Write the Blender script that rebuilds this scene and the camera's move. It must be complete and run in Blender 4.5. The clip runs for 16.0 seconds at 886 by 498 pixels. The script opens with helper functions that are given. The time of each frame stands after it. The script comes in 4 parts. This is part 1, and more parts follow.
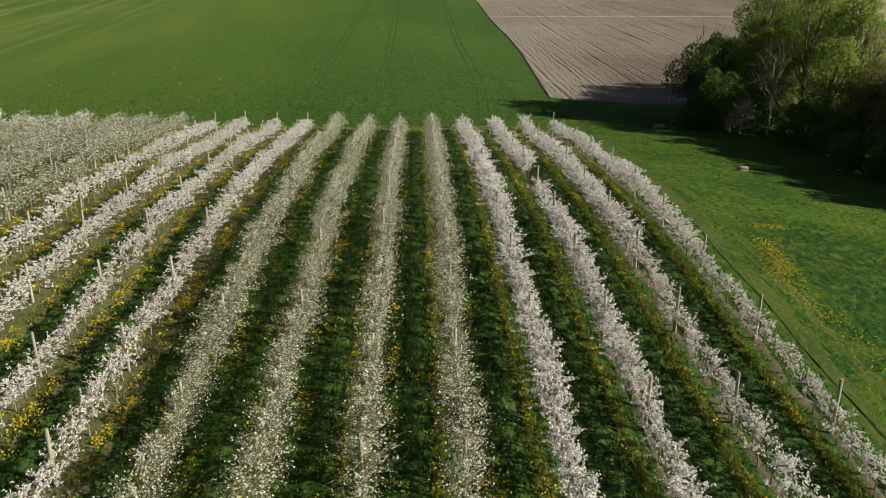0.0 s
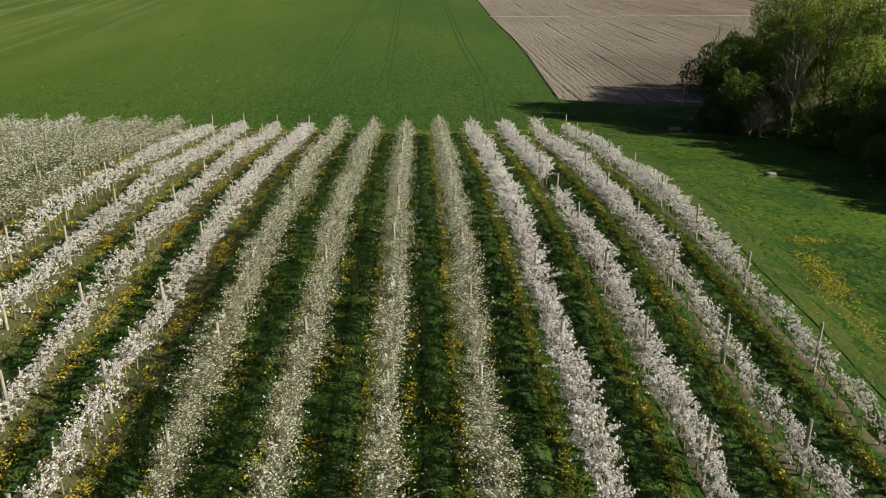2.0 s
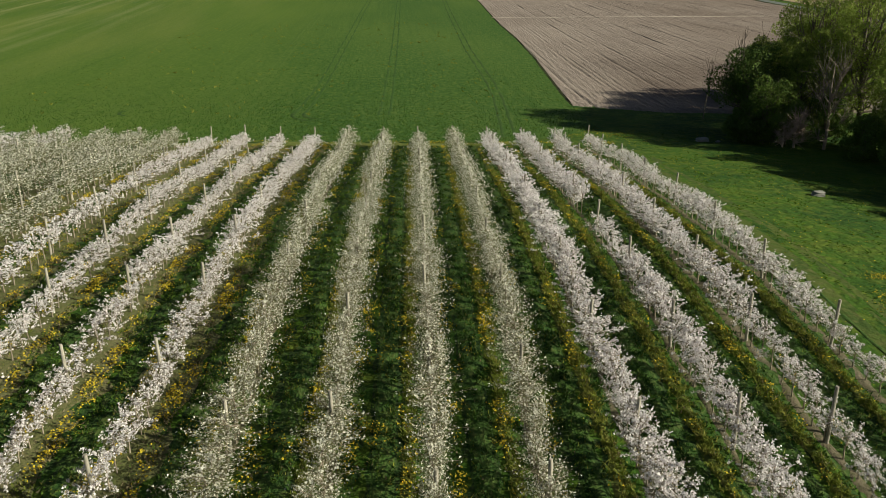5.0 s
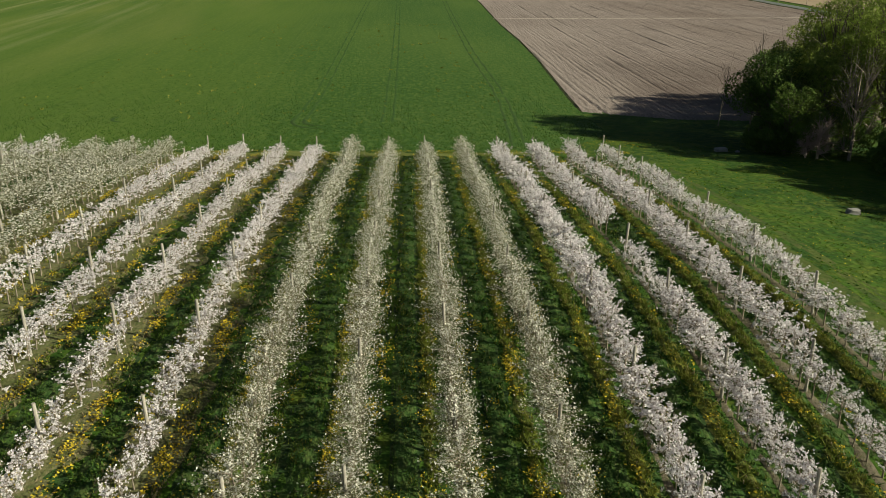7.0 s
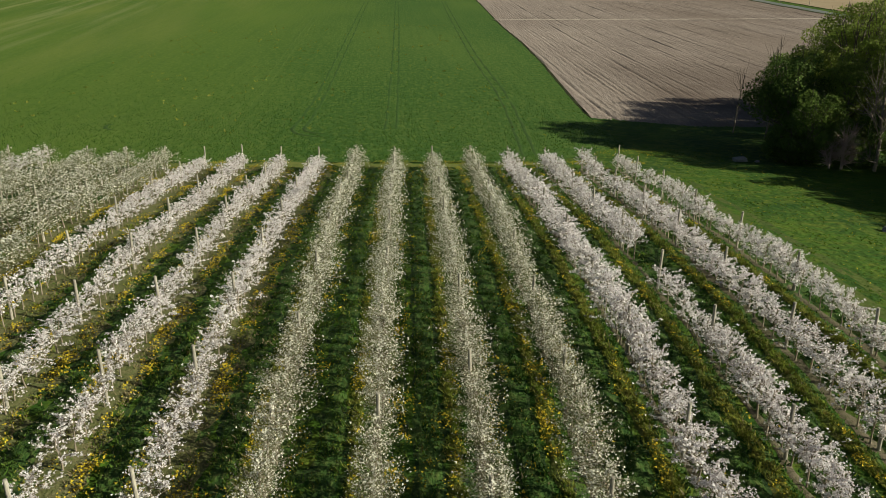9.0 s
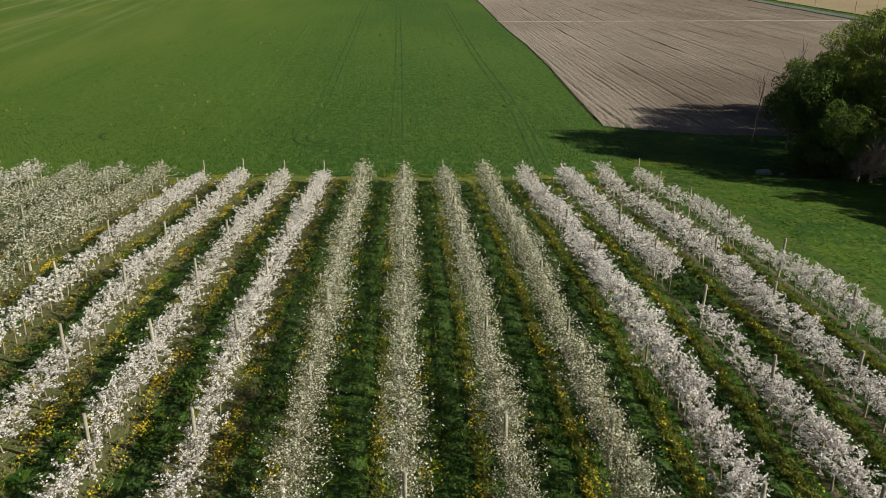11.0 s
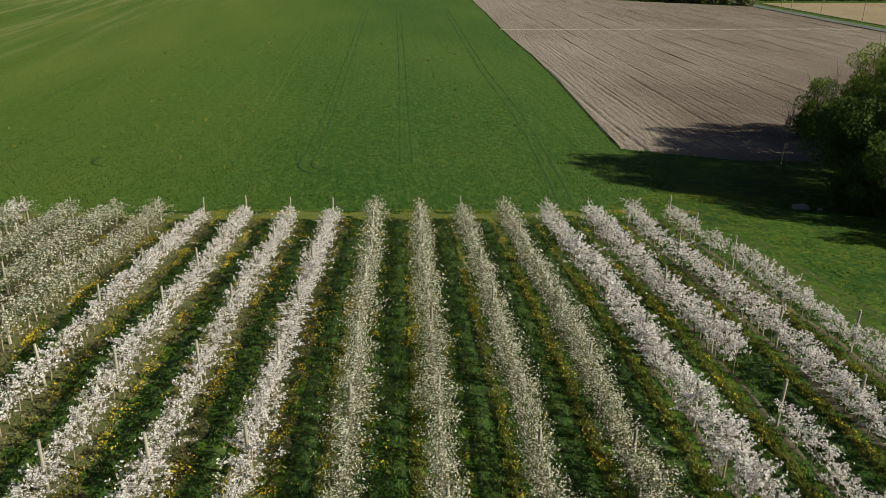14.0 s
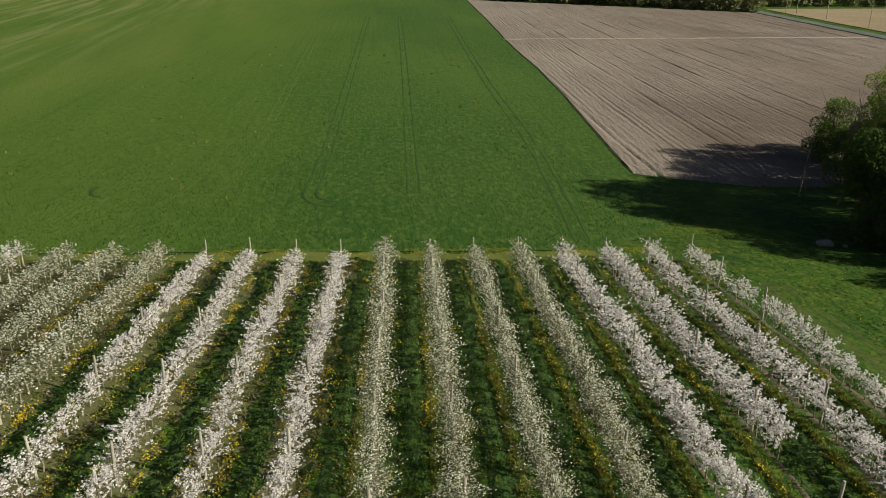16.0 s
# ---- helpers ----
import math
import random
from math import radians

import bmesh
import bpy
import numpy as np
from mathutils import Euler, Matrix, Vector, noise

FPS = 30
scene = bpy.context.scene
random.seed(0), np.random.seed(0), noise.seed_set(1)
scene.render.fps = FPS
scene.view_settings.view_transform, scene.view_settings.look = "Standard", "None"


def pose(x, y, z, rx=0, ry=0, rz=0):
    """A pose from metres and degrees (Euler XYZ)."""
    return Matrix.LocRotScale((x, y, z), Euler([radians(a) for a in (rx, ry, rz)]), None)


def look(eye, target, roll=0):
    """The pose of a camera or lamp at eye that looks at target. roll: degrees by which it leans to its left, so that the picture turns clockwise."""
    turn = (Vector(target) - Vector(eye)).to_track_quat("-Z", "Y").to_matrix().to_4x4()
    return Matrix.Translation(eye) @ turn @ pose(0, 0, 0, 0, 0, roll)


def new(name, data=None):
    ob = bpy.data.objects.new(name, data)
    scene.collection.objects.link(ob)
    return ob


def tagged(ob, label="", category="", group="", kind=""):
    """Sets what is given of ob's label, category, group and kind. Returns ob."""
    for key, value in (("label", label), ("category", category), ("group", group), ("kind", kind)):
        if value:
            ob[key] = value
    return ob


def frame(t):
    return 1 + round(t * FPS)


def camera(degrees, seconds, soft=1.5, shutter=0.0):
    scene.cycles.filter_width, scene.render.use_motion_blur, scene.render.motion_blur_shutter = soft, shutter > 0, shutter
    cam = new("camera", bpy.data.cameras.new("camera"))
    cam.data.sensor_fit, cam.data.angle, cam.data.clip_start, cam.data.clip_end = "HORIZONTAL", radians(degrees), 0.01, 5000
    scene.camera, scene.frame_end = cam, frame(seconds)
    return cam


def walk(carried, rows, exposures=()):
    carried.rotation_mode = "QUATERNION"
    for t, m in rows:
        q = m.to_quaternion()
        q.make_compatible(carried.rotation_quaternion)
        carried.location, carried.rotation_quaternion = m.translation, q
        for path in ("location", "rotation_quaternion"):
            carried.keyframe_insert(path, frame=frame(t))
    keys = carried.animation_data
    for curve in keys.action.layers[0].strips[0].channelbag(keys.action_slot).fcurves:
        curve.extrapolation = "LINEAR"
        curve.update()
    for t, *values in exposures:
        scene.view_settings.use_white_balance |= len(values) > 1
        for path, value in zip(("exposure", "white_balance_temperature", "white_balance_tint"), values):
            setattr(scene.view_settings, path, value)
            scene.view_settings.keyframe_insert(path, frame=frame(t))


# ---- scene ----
cam = camera(58.0, 16.0, soft=0.85)
PATH = [
    (0, (-1.727, -13.477, 17.483), (-1.668, -11.611, 16.767), 0.1),
    (0.5, (-1.943, -12.359, 17.296), (-1.884, -10.492, 16.579), 0.1),
    (1, (-2.161, -11.178, 17.141), (-2.101, -9.312, 16.425), 0.1),
    (1.5, (-2.373, -10.023, 16.973), (-2.313, -8.157, 16.257), 0.1),
    (2, (-2.6, -8.846, 16.845), (-2.54, -6.979, 16.13), 0.0),
    (2.5, (-2.896, -7.699, 16.828), (-2.836, -5.833, 16.112), -0.0),
    (3, (-3.229, -6.565, 16.786), (-3.168, -4.699, 16.069), -0.1),
    (3.5, (-3.554, -5.438, 16.808), (-3.492, -3.572, 16.09), -0.1),
    (4, (-3.95, -4.34, 16.855), (-3.884, -2.474, 16.137), 0.1),
    (4.2, (-4.106, -3.929, 16.865), (-4.039, -2.062, 16.149), 0.0),
    (6.5, (-5.275, 1.432, 16.936), (-5.202, 3.298, 16.218), -0.0),
    (7, (-5.576, 2.569, 16.967), (-5.5, 4.435, 16.25), 0.1),
    (7.5, (-5.809, 3.694, 17.002), (-5.733, 5.559, 16.285), -0.0),
    (8, (-6.086, 4.803, 17.063), (-6.007, 6.668, 16.346), -0.0),
    (8.5, (-6.356, 5.927, 17.106), (-6.275, 7.792, 16.387), 0.0),
    (9, (-6.644, 6.985, 17.131), (-6.56, 8.85, 16.413), 0.1),
    (11.3, (-7.919, 12.217, 17.461), (-7.831, 14.081, 16.743), 0.1),
    (11.5, (-8.073, 12.685, 17.487), (-7.981, 14.55, 16.77), 0.2),
    (12, (-8.344, 13.859, 17.711), (-8.252, 15.724, 16.994), 0.2),
    (12.5, (-8.588, 15.017, 17.973), (-8.495, 16.881, 17.255), 0.2),
    (13, (-8.904, 16.124, 18.338), (-8.809, 17.988, 17.62), 0.2),
    (13.5, (-9.204, 17.226, 18.758), (-9.108, 19.09, 18.04), 0.2),
    (14, (-9.454, 18.322, 19.177), (-9.357, 20.187, 18.46), 0.3),
    (14.5, (-9.647, 19.433, 19.684), (-9.551, 21.298, 18.968), 0.2),
    (15, (-9.854, 20.488, 20.256), (-9.758, 22.353, 19.54), 0.2),
    (15.5, (-10.057, 21.471, 20.935), (-9.962, 23.336, 20.22), 0.2),
    (16, (-10.318, 22.567, 21.63), (-10.222, 24.433, 20.916), 0.1),
]
walk(cam, [(t, look(eye, target, roll)) for t, eye, target, roll in PATH], exposures=[(0, 0.43), (9, 0.42), (12, 0.37), (16, 0.33)])

# ---------- world and sun ----------
SUN_EL, SUN_AZ = 25.5, 111.0          # elevation; azimuth clockwise from +y
world = bpy.data.worlds.new("sky")
scene.world = world
world.use_nodes = True
wn = world.node_tree
sky = wn.nodes.new("ShaderNodeTexSky")
sky.sky_type, sky.sun_disc = "NISHITA", False
sky.sun_elevation, sky.sun_rotation = radians(SUN_EL), radians(SUN_AZ)
wn.links.new(sky.outputs[0], wn.nodes["Background"].inputs[0])
wn.nodes["Background"].inputs[1].default_value = 0.024
sun_data = bpy.data.lights.new("sun", "SUN")
sun_data.energy, sun_data.angle, sun_data.color = 5.1, radians(0.5), (0.965, 0.94, 0.735)
sun = new("sun", sun_data)
_a, _e = radians(SUN_AZ), radians(SUN_EL)
sun.matrix_world = look((60, -40, 60), (60 - math.sin(_a) * math.cos(_e), -40 - math.cos(_a) * math.cos(_e), 60 - math.sin(_e)))

# ---------- materials ----------


def mat(name, cols, scales=(3.0, 40.0), rough=0.9, bump=0.0, bump_scale=30.0, rand=0.0, island=False, trans=0.0, spec=0.2, stretch=(1, 1, 1), pos=(0.36, 0.64)):
    """Procedural surface: three colours mixed by noise at two scales, small relief, variation from piece to piece."""
    m = bpy.data.materials.new(name)
    m.use_nodes = True
    nt = m.node_tree
    N, L = nt.nodes, nt.links
    p = N["Principled BSDF"]
    geo = N.new("ShaderNodeNewGeometry")
    mp = N.new("ShaderNodeMapping")
    mp.inputs["Scale"].default_value = stretch
    L.new(geo.outputs["Position"], mp.inputs[0])

    def noise_fac(sc, detail, lo, hi):
        n = N.new("ShaderNodeTexNoise")
        n.inputs["Scale"].default_value, n.inputs["Detail"].default_value = sc, detail
        L.new(mp.outputs[0], n.inputs["Vector"])
        r = N.new("ShaderNodeMapRange")
        r.inputs[1].default_value, r.inputs[2].default_value = lo, hi
        L.new(n.outputs[0], r.inputs[0])
        return r.outputs[0]

    def mixed(fac, a, b):
        x = N.new("ShaderNodeMix")
        x.data_type = "RGBA"
        if hasattr(fac, "links"):
            L.new(fac, x.inputs[0])
        else:
            x.inputs[0].default_value = fac
        for sock, v in ((x.inputs[6], a), (x.inputs[7], b)):
            if hasattr(v, "links"):
                L.new(v, sock)
            else:
                sock.default_value = (*v, 1)
        return x.outputs[2]

    c = mixed(noise_fac(scales[0], 3, *pos), cols[0], cols[1])
    c = mixed(noise_fac(scales[1], 4, 0.45, 0.72), c, cols[2])
    if rand:
        if island:
            rnd = geo.outputs["Random Per Island"]
        else:
            rnd = N.new("ShaderNodeObjectInfo").outputs["Random"]
        hs = N.new("ShaderNodeHueSaturation")
        r = N.new("ShaderNodeMapRange")
        r.inputs[3].default_value, r.inputs[4].default_value = 1 - rand, 1 + rand
        L.new(rnd, r.inputs[0])
        L.new(r.outputs[0], hs.inputs["Value"])
        L.new(c, hs.inputs["Color"])
        c = hs.outputs[0]
    L.new(c, p.inputs["Base Color"])
    p.inputs["Roughness"].default_value = rough
    p.inputs["Specular IOR Level"].default_value = spec
    if bump:
        n = N.new("ShaderNodeTexNoise")
        n.inputs["Scale"].default_value, n.inputs["Detail"].default_value = bump_scale, 5
        L.new(mp.outputs[0], n.inputs["Vector"])
        b = N.new("ShaderNodeBump")
        b.inputs["Strength"].default_value, b.inputs["Distance"].default_value = 1.0, bump
        L.new(n.outputs[0], b.inputs["Height"])
        L.new(b.outputs[0], p.inputs["Normal"])
    if trans:
        t = N.new("ShaderNodeBsdfTranslucent")
        L.new(c, t.inputs[0])
        s = N.new("ShaderNodeMixShader")
        s.inputs[0].default_value = trans
        L.new(p.outputs[0], s.inputs[1])
        L.new(t.outputs[0], s.inputs[2])
        L.new(s.outputs[0], N["Material Output"].inputs[0])
    return m


def streaked(m, angle, across, along, colour, lo, hi, amount, bump=0.0, spans=()):
    """Adds long streaks of another colour to a surface. angle: of their run, degrees from +y; across, along: noise scales; spans: (axis, from, to) over which they set in."""
    N, L = m.node_tree.nodes, m.node_tree.links
    base = N["Principled BSDF"].inputs["Base Color"]
    old = base.links[0].from_socket
    place = N.new("ShaderNodeNewGeometry").outputs["Position"]
    rot, mp = N.new("ShaderNodeMapping"), N.new("ShaderNodeMapping")
    rot.inputs["Rotation"].default_value = (0, 0, radians(-angle))
    mp.inputs["Scale"].default_value = (across, along, 1e-3)
    L.new(place, rot.inputs[0])
    L.new(rot.outputs[0], mp.inputs[0])
    n = N.new("ShaderNodeTexNoise")
    n.inputs["Scale"].default_value, n.inputs["Detail"].default_value, n.inputs["Roughness"].default_value = 1.0, 4, 0.6
    L.new(mp.outputs[0], n.inputs["Vector"])
    r = N.new("ShaderNodeMapRange")
    r.inputs[1].default_value, r.inputs[2].default_value, r.inputs[4].default_value = lo, hi, amount
    L.new(n.outputs[0], r.inputs[0])
    fac = r.outputs[0]
    for axis, first, last in spans:
        sep = N.new("ShaderNodeSeparateXYZ")
        L.new(place, sep.inputs[0])
        w = N.new("ShaderNodeMapRange")
        w.interpolation_type = "SMOOTHSTEP"
        w.inputs[1].default_value, w.inputs[2].default_value = first, last
        L.new(sep.outputs["XYZ".index(axis)], w.inputs[0])
        t = N.new("ShaderNodeMath")
        t.operation = "MULTIPLY"
        L.new(fac, t.inputs[0])
        L.new(w.outputs[0], t.inputs[1])
        fac = t.outputs[0]
    x = N.new("ShaderNodeMix")
    x.data_type = "RGBA"
    x.inputs[7].default_value = (*colour, 1)
    L.new(fac, x.inputs[0])
    L.new(old, x.inputs[6])
    L.new(x.outputs[2], base)
    if bump:
        b = N.new("ShaderNodeBump")
        b.inputs["Strength"].default_value, b.inputs["Distance"].default_value = 1.0, bump
        L.new(n.outputs[0], b.inputs["Height"])
        normal = N["Principled BSDF"].inputs["Normal"]
        if normal.links:
            L.new(normal.links[0].from_socket, b.inputs["Normal"])
        L.new(b.outputs[0], normal)


M_ALLEY = mat("orchard_turf", [(0.028, 0.072, 0.014), (0.056, 0.112, 0.021), (0.092, 0.122, 0.032)], (0.9, 5.0), bump=0.12, bump_scale=5.0, stretch=(1, 0.45, 1))
M_LANE = mat("trodden_alley_lane", [(0.016, 0.042, 0.010), (0.032, 0.068, 0.014), (0.055, 0.075, 0.024)], (0.9, 5.0), bump=0.08, bump_scale=6.0)
M_MEADOW = mat("meadow_grass", [(0.019, 0.063, 0.006), (0.061, 0.127, 0.008), (0.098, 0.136, 0.015)], (0.10, 1.1), bump=0.22, bump_scale=1.8)
streaked(M_MEADOW, -20, 0.16, 0.05, (0.022, 0.072, 0.007), 0.50, 0.66, 0.75)
streaked(M_MEADOW, 60, 0.35, 0.12, (0.125, 0.165, 0.018), 0.55, 0.72, 0.6)
M_CROP = mat("young_crop", [(0.027, 0.086, 0.010), (0.068, 0.128, 0.018), (0.100, 0.155, 0.030)], (0.018, 1.5), bump=0.10, bump_scale=2.6, stretch=(1, 0.4, 1))
nodes, links = M_CROP.node_tree.nodes, M_CROP.node_tree.links      # the stand is thinner and yellower towards -x
base = nodes["Principled BSDF"].inputs["Base Color"]
crop_colour = base.links[0].from_socket
where = nodes.new("ShaderNodeSeparateXYZ")
links.new(nodes.new("ShaderNodeNewGeometry").outputs["Position"], where.inputs[0])
span = nodes.new("ShaderNodeMapRange")
span.interpolation_type = "SMOOTHSTEP"
span.inputs[1].default_value, span.inputs[2].default_value, span.inputs[4].default_value = 5.0, -70.0, 0.42
links.new(where.outputs[0], span.inputs[0])
thin = nodes.new("ShaderNodeMix")
thin.data_type = "RGBA"
thin.inputs[7].default_value = (0.118, 0.185, 0.016, 1)
links.new(span.outputs[0], thin.inputs[0])
links.new(crop_colour, thin.inputs[6])
links.new(thin.outputs[2], base)
streaked(M_CROP, 1.5, 0.9, 0.012, (0.026, 0.084, 0.010), 0.48, 0.72, 0.28, bump=0.04)
streaked(M_CROP, 1.5, 0.16, 0.004, (0.080, 0.135, 0.020), 0.52, 0.72, 0.2)
streaked(M_CROP, 6.5, 0.17, 0.007, (0.27, 0.28, 0.12), 0.47, 0.68, 0.8, spans=[("X", -70.0, -190.0)])
streaked(M_CROP, 8, 0.05, 0.006, (0.165, 0.20, 0.040), 0.42, 0.68, 0.6, spans=[("X", -25.0, -120.0)])
M_SOIL = mat("bare_soil", [(0.13, 0.11, 0.07), (0.18, 0.15, 0.105), (0.085, 0.09, 0.04)], (0.9, 6.0), bump=0.05, bump_scale=14.0)
M_PLOUGH = mat("ploughed_soil", [(0.215, 0.170, 0.146), (0.295, 0.238, 0.205), (0.41, 0.345, 0.308)], (0.03, 2.8), bump=0.13, bump_scale=3.4, stretch=(1, 0.7, 1))
streaked(M_PLOUGH, 0, 1.3, 0.03, (0.11, 0.084, 0.070), 0.50, 0.74, 0.42, bump=0.18)
streaked(M_PLOUGH, 0, 0.35, 0.008, (0.36, 0.30, 0.262), 0.50, 0.74, 0.5)
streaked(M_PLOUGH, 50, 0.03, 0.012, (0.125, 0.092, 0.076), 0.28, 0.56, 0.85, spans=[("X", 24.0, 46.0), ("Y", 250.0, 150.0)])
streaked(M_PLOUGH, 20, 0.02, 0.006, (0.175, 0.130, 0.105), 0.30, 0.58, 0.6, spans=[("X", 45.0, 110.0)])
M_PALE = mat("pale_dry_soil", [(0.46, 0.385, 0.33), (0.53, 0.45, 0.39), (0.36, 0.29, 0.245)], (0.3, 2.0), bump=0.1, bump_scale=3.0)
M_STUBBLE = mat("dry_stubble", [(0.33, 0.25, 0.16), (0.38, 0.30, 0.20), (0.28, 0.22, 0.14)], (0.05, 0.6))
M_ASPHALT = mat("road_asphalt", [(0.14, 0.16, 0.15), (0.19, 0.21, 0.20), (0.11, 0.12, 0.12)], (0.2, 4.0))
M_TRACK = mat("wheel_rut", [(0.027, 0.078, 0.010), (0.044, 0.100, 0.015), (0.062, 0.108, 0.022)], (0.3, 3.0), bump=0.08, bump_scale=4.0)
M_MARGIN = mat("dark_field_margin", [(0.030, 0.040, 0.012), (0.055, 0.065, 0.022), (0.075, 0.075, 0.04)], (0.5, 3.0), bump=0.1, bump_scale=3.0)
M_RUT = mat("turning_rut", [(0.028, 0.072, 0.011), (0.042, 0.092, 0.015), (0.060, 0.095, 0.022)], (0.4, 3.0), bump=0.08, bump_scale=4.0)
M_GRASS_RUT = mat("shallow_grass_rut", [(0.030, 0.075, 0.011), (0.046, 0.092, 0.014), (0.066, 0.095, 0.024)], (0.4, 3.0), bump=0.08, bump_scale=4.0)
M_BLADE = mat("grass_blades", [(0.016, 0.054, 0.010), (0.056, 0.130, 0.020), (0.095, 0.150, 0.030)], (1.1, 4.0), rand=0.2, island=True, trans=0.32, stretch=(1, 0.45, 1))
# alley grass for x <= -6, yellower and lightened to offset the deep row shade
M_BLADE_LIT = mat("lit_blades", [(0.032, 0.088, 0.012), (0.105, 0.195, 0.028), (0.15, 0.21, 0.042)], (1.1, 4.0), rand=0.2, island=True, trans=0.4, stretch=(1, 0.45, 1))
# olive grass and weeds, brightened to stand in for sun on the row feet
M_BLADE_OLIVE = mat("olive_blades", [(0.135, 0.18, 0.024), (0.205, 0.23, 0.036), (0.24, 0.22, 0.062)], (0.5, 4.0), rand=0.3, island=True, trans=0.3, stretch=(1, 0.45, 1))
M_BLADE_CROP = mat("crop_blades", [(0.025, 0.080, 0.009), (0.052, 0.115, 0.015), (0.095, 0.15, 0.024)], (0.3, 2.0), rand=0.35, island=True, trans=0.3)
M_BLADE_MEADOW = mat("meadow_blades", [(0.034, 0.100, 0.009), (0.090, 0.172, 0.012), (0.14, 0.185, 0.02)], (0.25, 2.0), rand=0.2, island=True, trans=0.45)
M_BLADE_DRY = mat("dry_blades", [(0.24, 0.20, 0.11), (0.30, 0.25, 0.15), (0.17, 0.15, 0.07)], (0.8, 6.0), rand=0.35, island=True, trans=0.25)
M_PALECROP = mat("pale_wheel_mark", [(0.062, 0.122, 0.016), (0.085, 0.145, 0.024), (0.105, 0.155, 0.034)], (0.3, 2.5), bump=0.1, bump_scale=2.0)
M_OLIVE = mat("worn_grass", [(0.11, 0.145, 0.026), (0.15, 0.178, 0.036), (0.18, 0.175, 0.055)], (0.5, 4.0), bump=0.06, bump_scale=5.0)
# olive turf with the sunlight under the rows put into its colour
M_LIT_FOOT = mat("lit_row_foot", [(0.080, 0.115, 0.020), (0.110, 0.140, 0.027), (0.135, 0.135, 0.04)], (0.5, 4.0), bump=0.06, bump_scale=5.0, stretch=(1, 0.4, 1))
M_PATH = mat("trodden_grass", [(0.046, 0.082, 0.014), (0.088, 0.122, 0.020), (0.10, 0.115, 0.032)], (0.16, 1.6), bump=0.10, bump_scale=2.6)
M_DRYTURF = mat("dry_turf", [(0.115, 0.122, 0.044), (0.168, 0.155, 0.074), (0.080, 0.105, 0.03)], (0.7, 5.0), bump=0.08, bump_scale=7.0)
M_DANDELION = mat("dandelion_yellow", [(0.56, 0.42, 0.03), (0.64, 0.50, 0.04), (0.44, 0.33, 0.03)], (2.0, 30.0), rand=0.3, island=True, trans=0.2)
M_POST = mat("weathered_wood", [(0.33, 0.30, 0.25), (0.41, 0.38, 0.32), (0.23, 0.21, 0.175)], (1.5, 22.0), bump=0.01, bump_scale=25.0, rand=0.15, stretch=(1, 1, 0.12))
M_BARK = mat("apple_bark", [(0.24, 0.20, 0.15), (0.30, 0.255, 0.20), (0.16, 0.13, 0.095)], (4.0, 40.0), bump=0.01, bump_scale=40.0, rand=0.2)
M_BLOOM = mat("white_pink_blossom", [(0.81, 0.77, 0.785), (0.84, 0.81, 0.815), (0.78, 0.69, 0.73)], (1.3, 18.0), rand=0.12, island=True, trans=0.34)
M_CREAM = mat("cream_blossom", [(0.76, 0.745, 0.65), (0.81, 0.80, 0.74), (0.63, 0.58, 0.45)], (1.3, 18.0), rand=0.2, island=True, trans=0.42)
M_LEAF = mat("apple_leaf_and_bud", [(0.16, 0.135, 0.085), (0.22, 0.175, 0.13), (0.17, 0.17, 0.075)], (1.5, 20.0), rand=0.35, island=True, trans=0.3)
M_TWIG = mat("budding_twig", [(0.155, 0.172, 0.074), (0.205, 0.205, 0.105), (0.125, 0.145, 0.055)], (1.5, 20.0), rand=0.3, island=True, trans=0.48)
M_CROWN = mat("tree_leaves", [(0.19, 0.275, 0.052), (0.27, 0.335, 0.07), (0.33, 0.37, 0.105)], (0.25, 1.6), rand=0.2, island=True, trans=0.66)
M_CROWN_D = mat("dark_shrub_leaves", [(0.105, 0.18, 0.036), (0.15, 0.225, 0.046), (0.18, 0.24, 0.06)], (0.3, 1.6), rand=0.25, island=True, trans=0.45)
M_CROWN_DARK = mat("deep_green_leaves", [(0.070, 0.125, 0.028), (0.105, 0.165, 0.036), (0.13, 0.18, 0.048)], (0.3, 1.6), rand=0.25, island=True, trans=0.35)
M_CROWN_O = mat("olive_spring_leaves", [(0.18, 0.185, 0.065), (0.23, 0.225, 0.08), (0.25, 0.21, 0.11)], (0.3, 1.6), rand=0.3, island=True, trans=0.45)
M_FARWOOD = mat("far_wood_leaves", [(0.16, 0.185, 0.075), (0.235, 0.25, 0.10), (0.26, 0.23, 0.15)], (0.06, 0.4), rand=0.35, island=True, trans=0.3)
M_TRUNK = mat("grey_bark", [(0.14, 0.115, 0.09), (0.20, 0.17, 0.14), (0.09, 0.07, 0.055)], (1.0, 9.0), bump=0.03, bump_scale=12.0, stretch=(1, 1, 0.2))
M_LIMB = mat("pale_dead_limb", [(0.25, 0.205, 0.17), (0.33, 0.275, 0.23), (0.18, 0.14, 0.11)], (1.0, 9.0))
M_DEAD = mat("bare_grey_branch", [(0.43, 0.33, 0.285), (0.52, 0.41, 0.36), (0.32, 0.235, 0.195)], (1.0, 9.0))
M_STONE = mat("pale_stone", [(0.28, 0.27, 0.25), (0.34, 0.33, 0.30), (0.21, 0.20, 0.19)], (1.5, 12.0), bump=0.02, bump_scale=10.0, rand=0.1)
M_BOULDER = mat("pale_boulder", [(0.26, 0.26, 0.245), (0.34, 0.335, 0.31), (0.18, 0.185, 0.15)], (1.5, 9.0), bump=0.03, bump_scale=8.0)
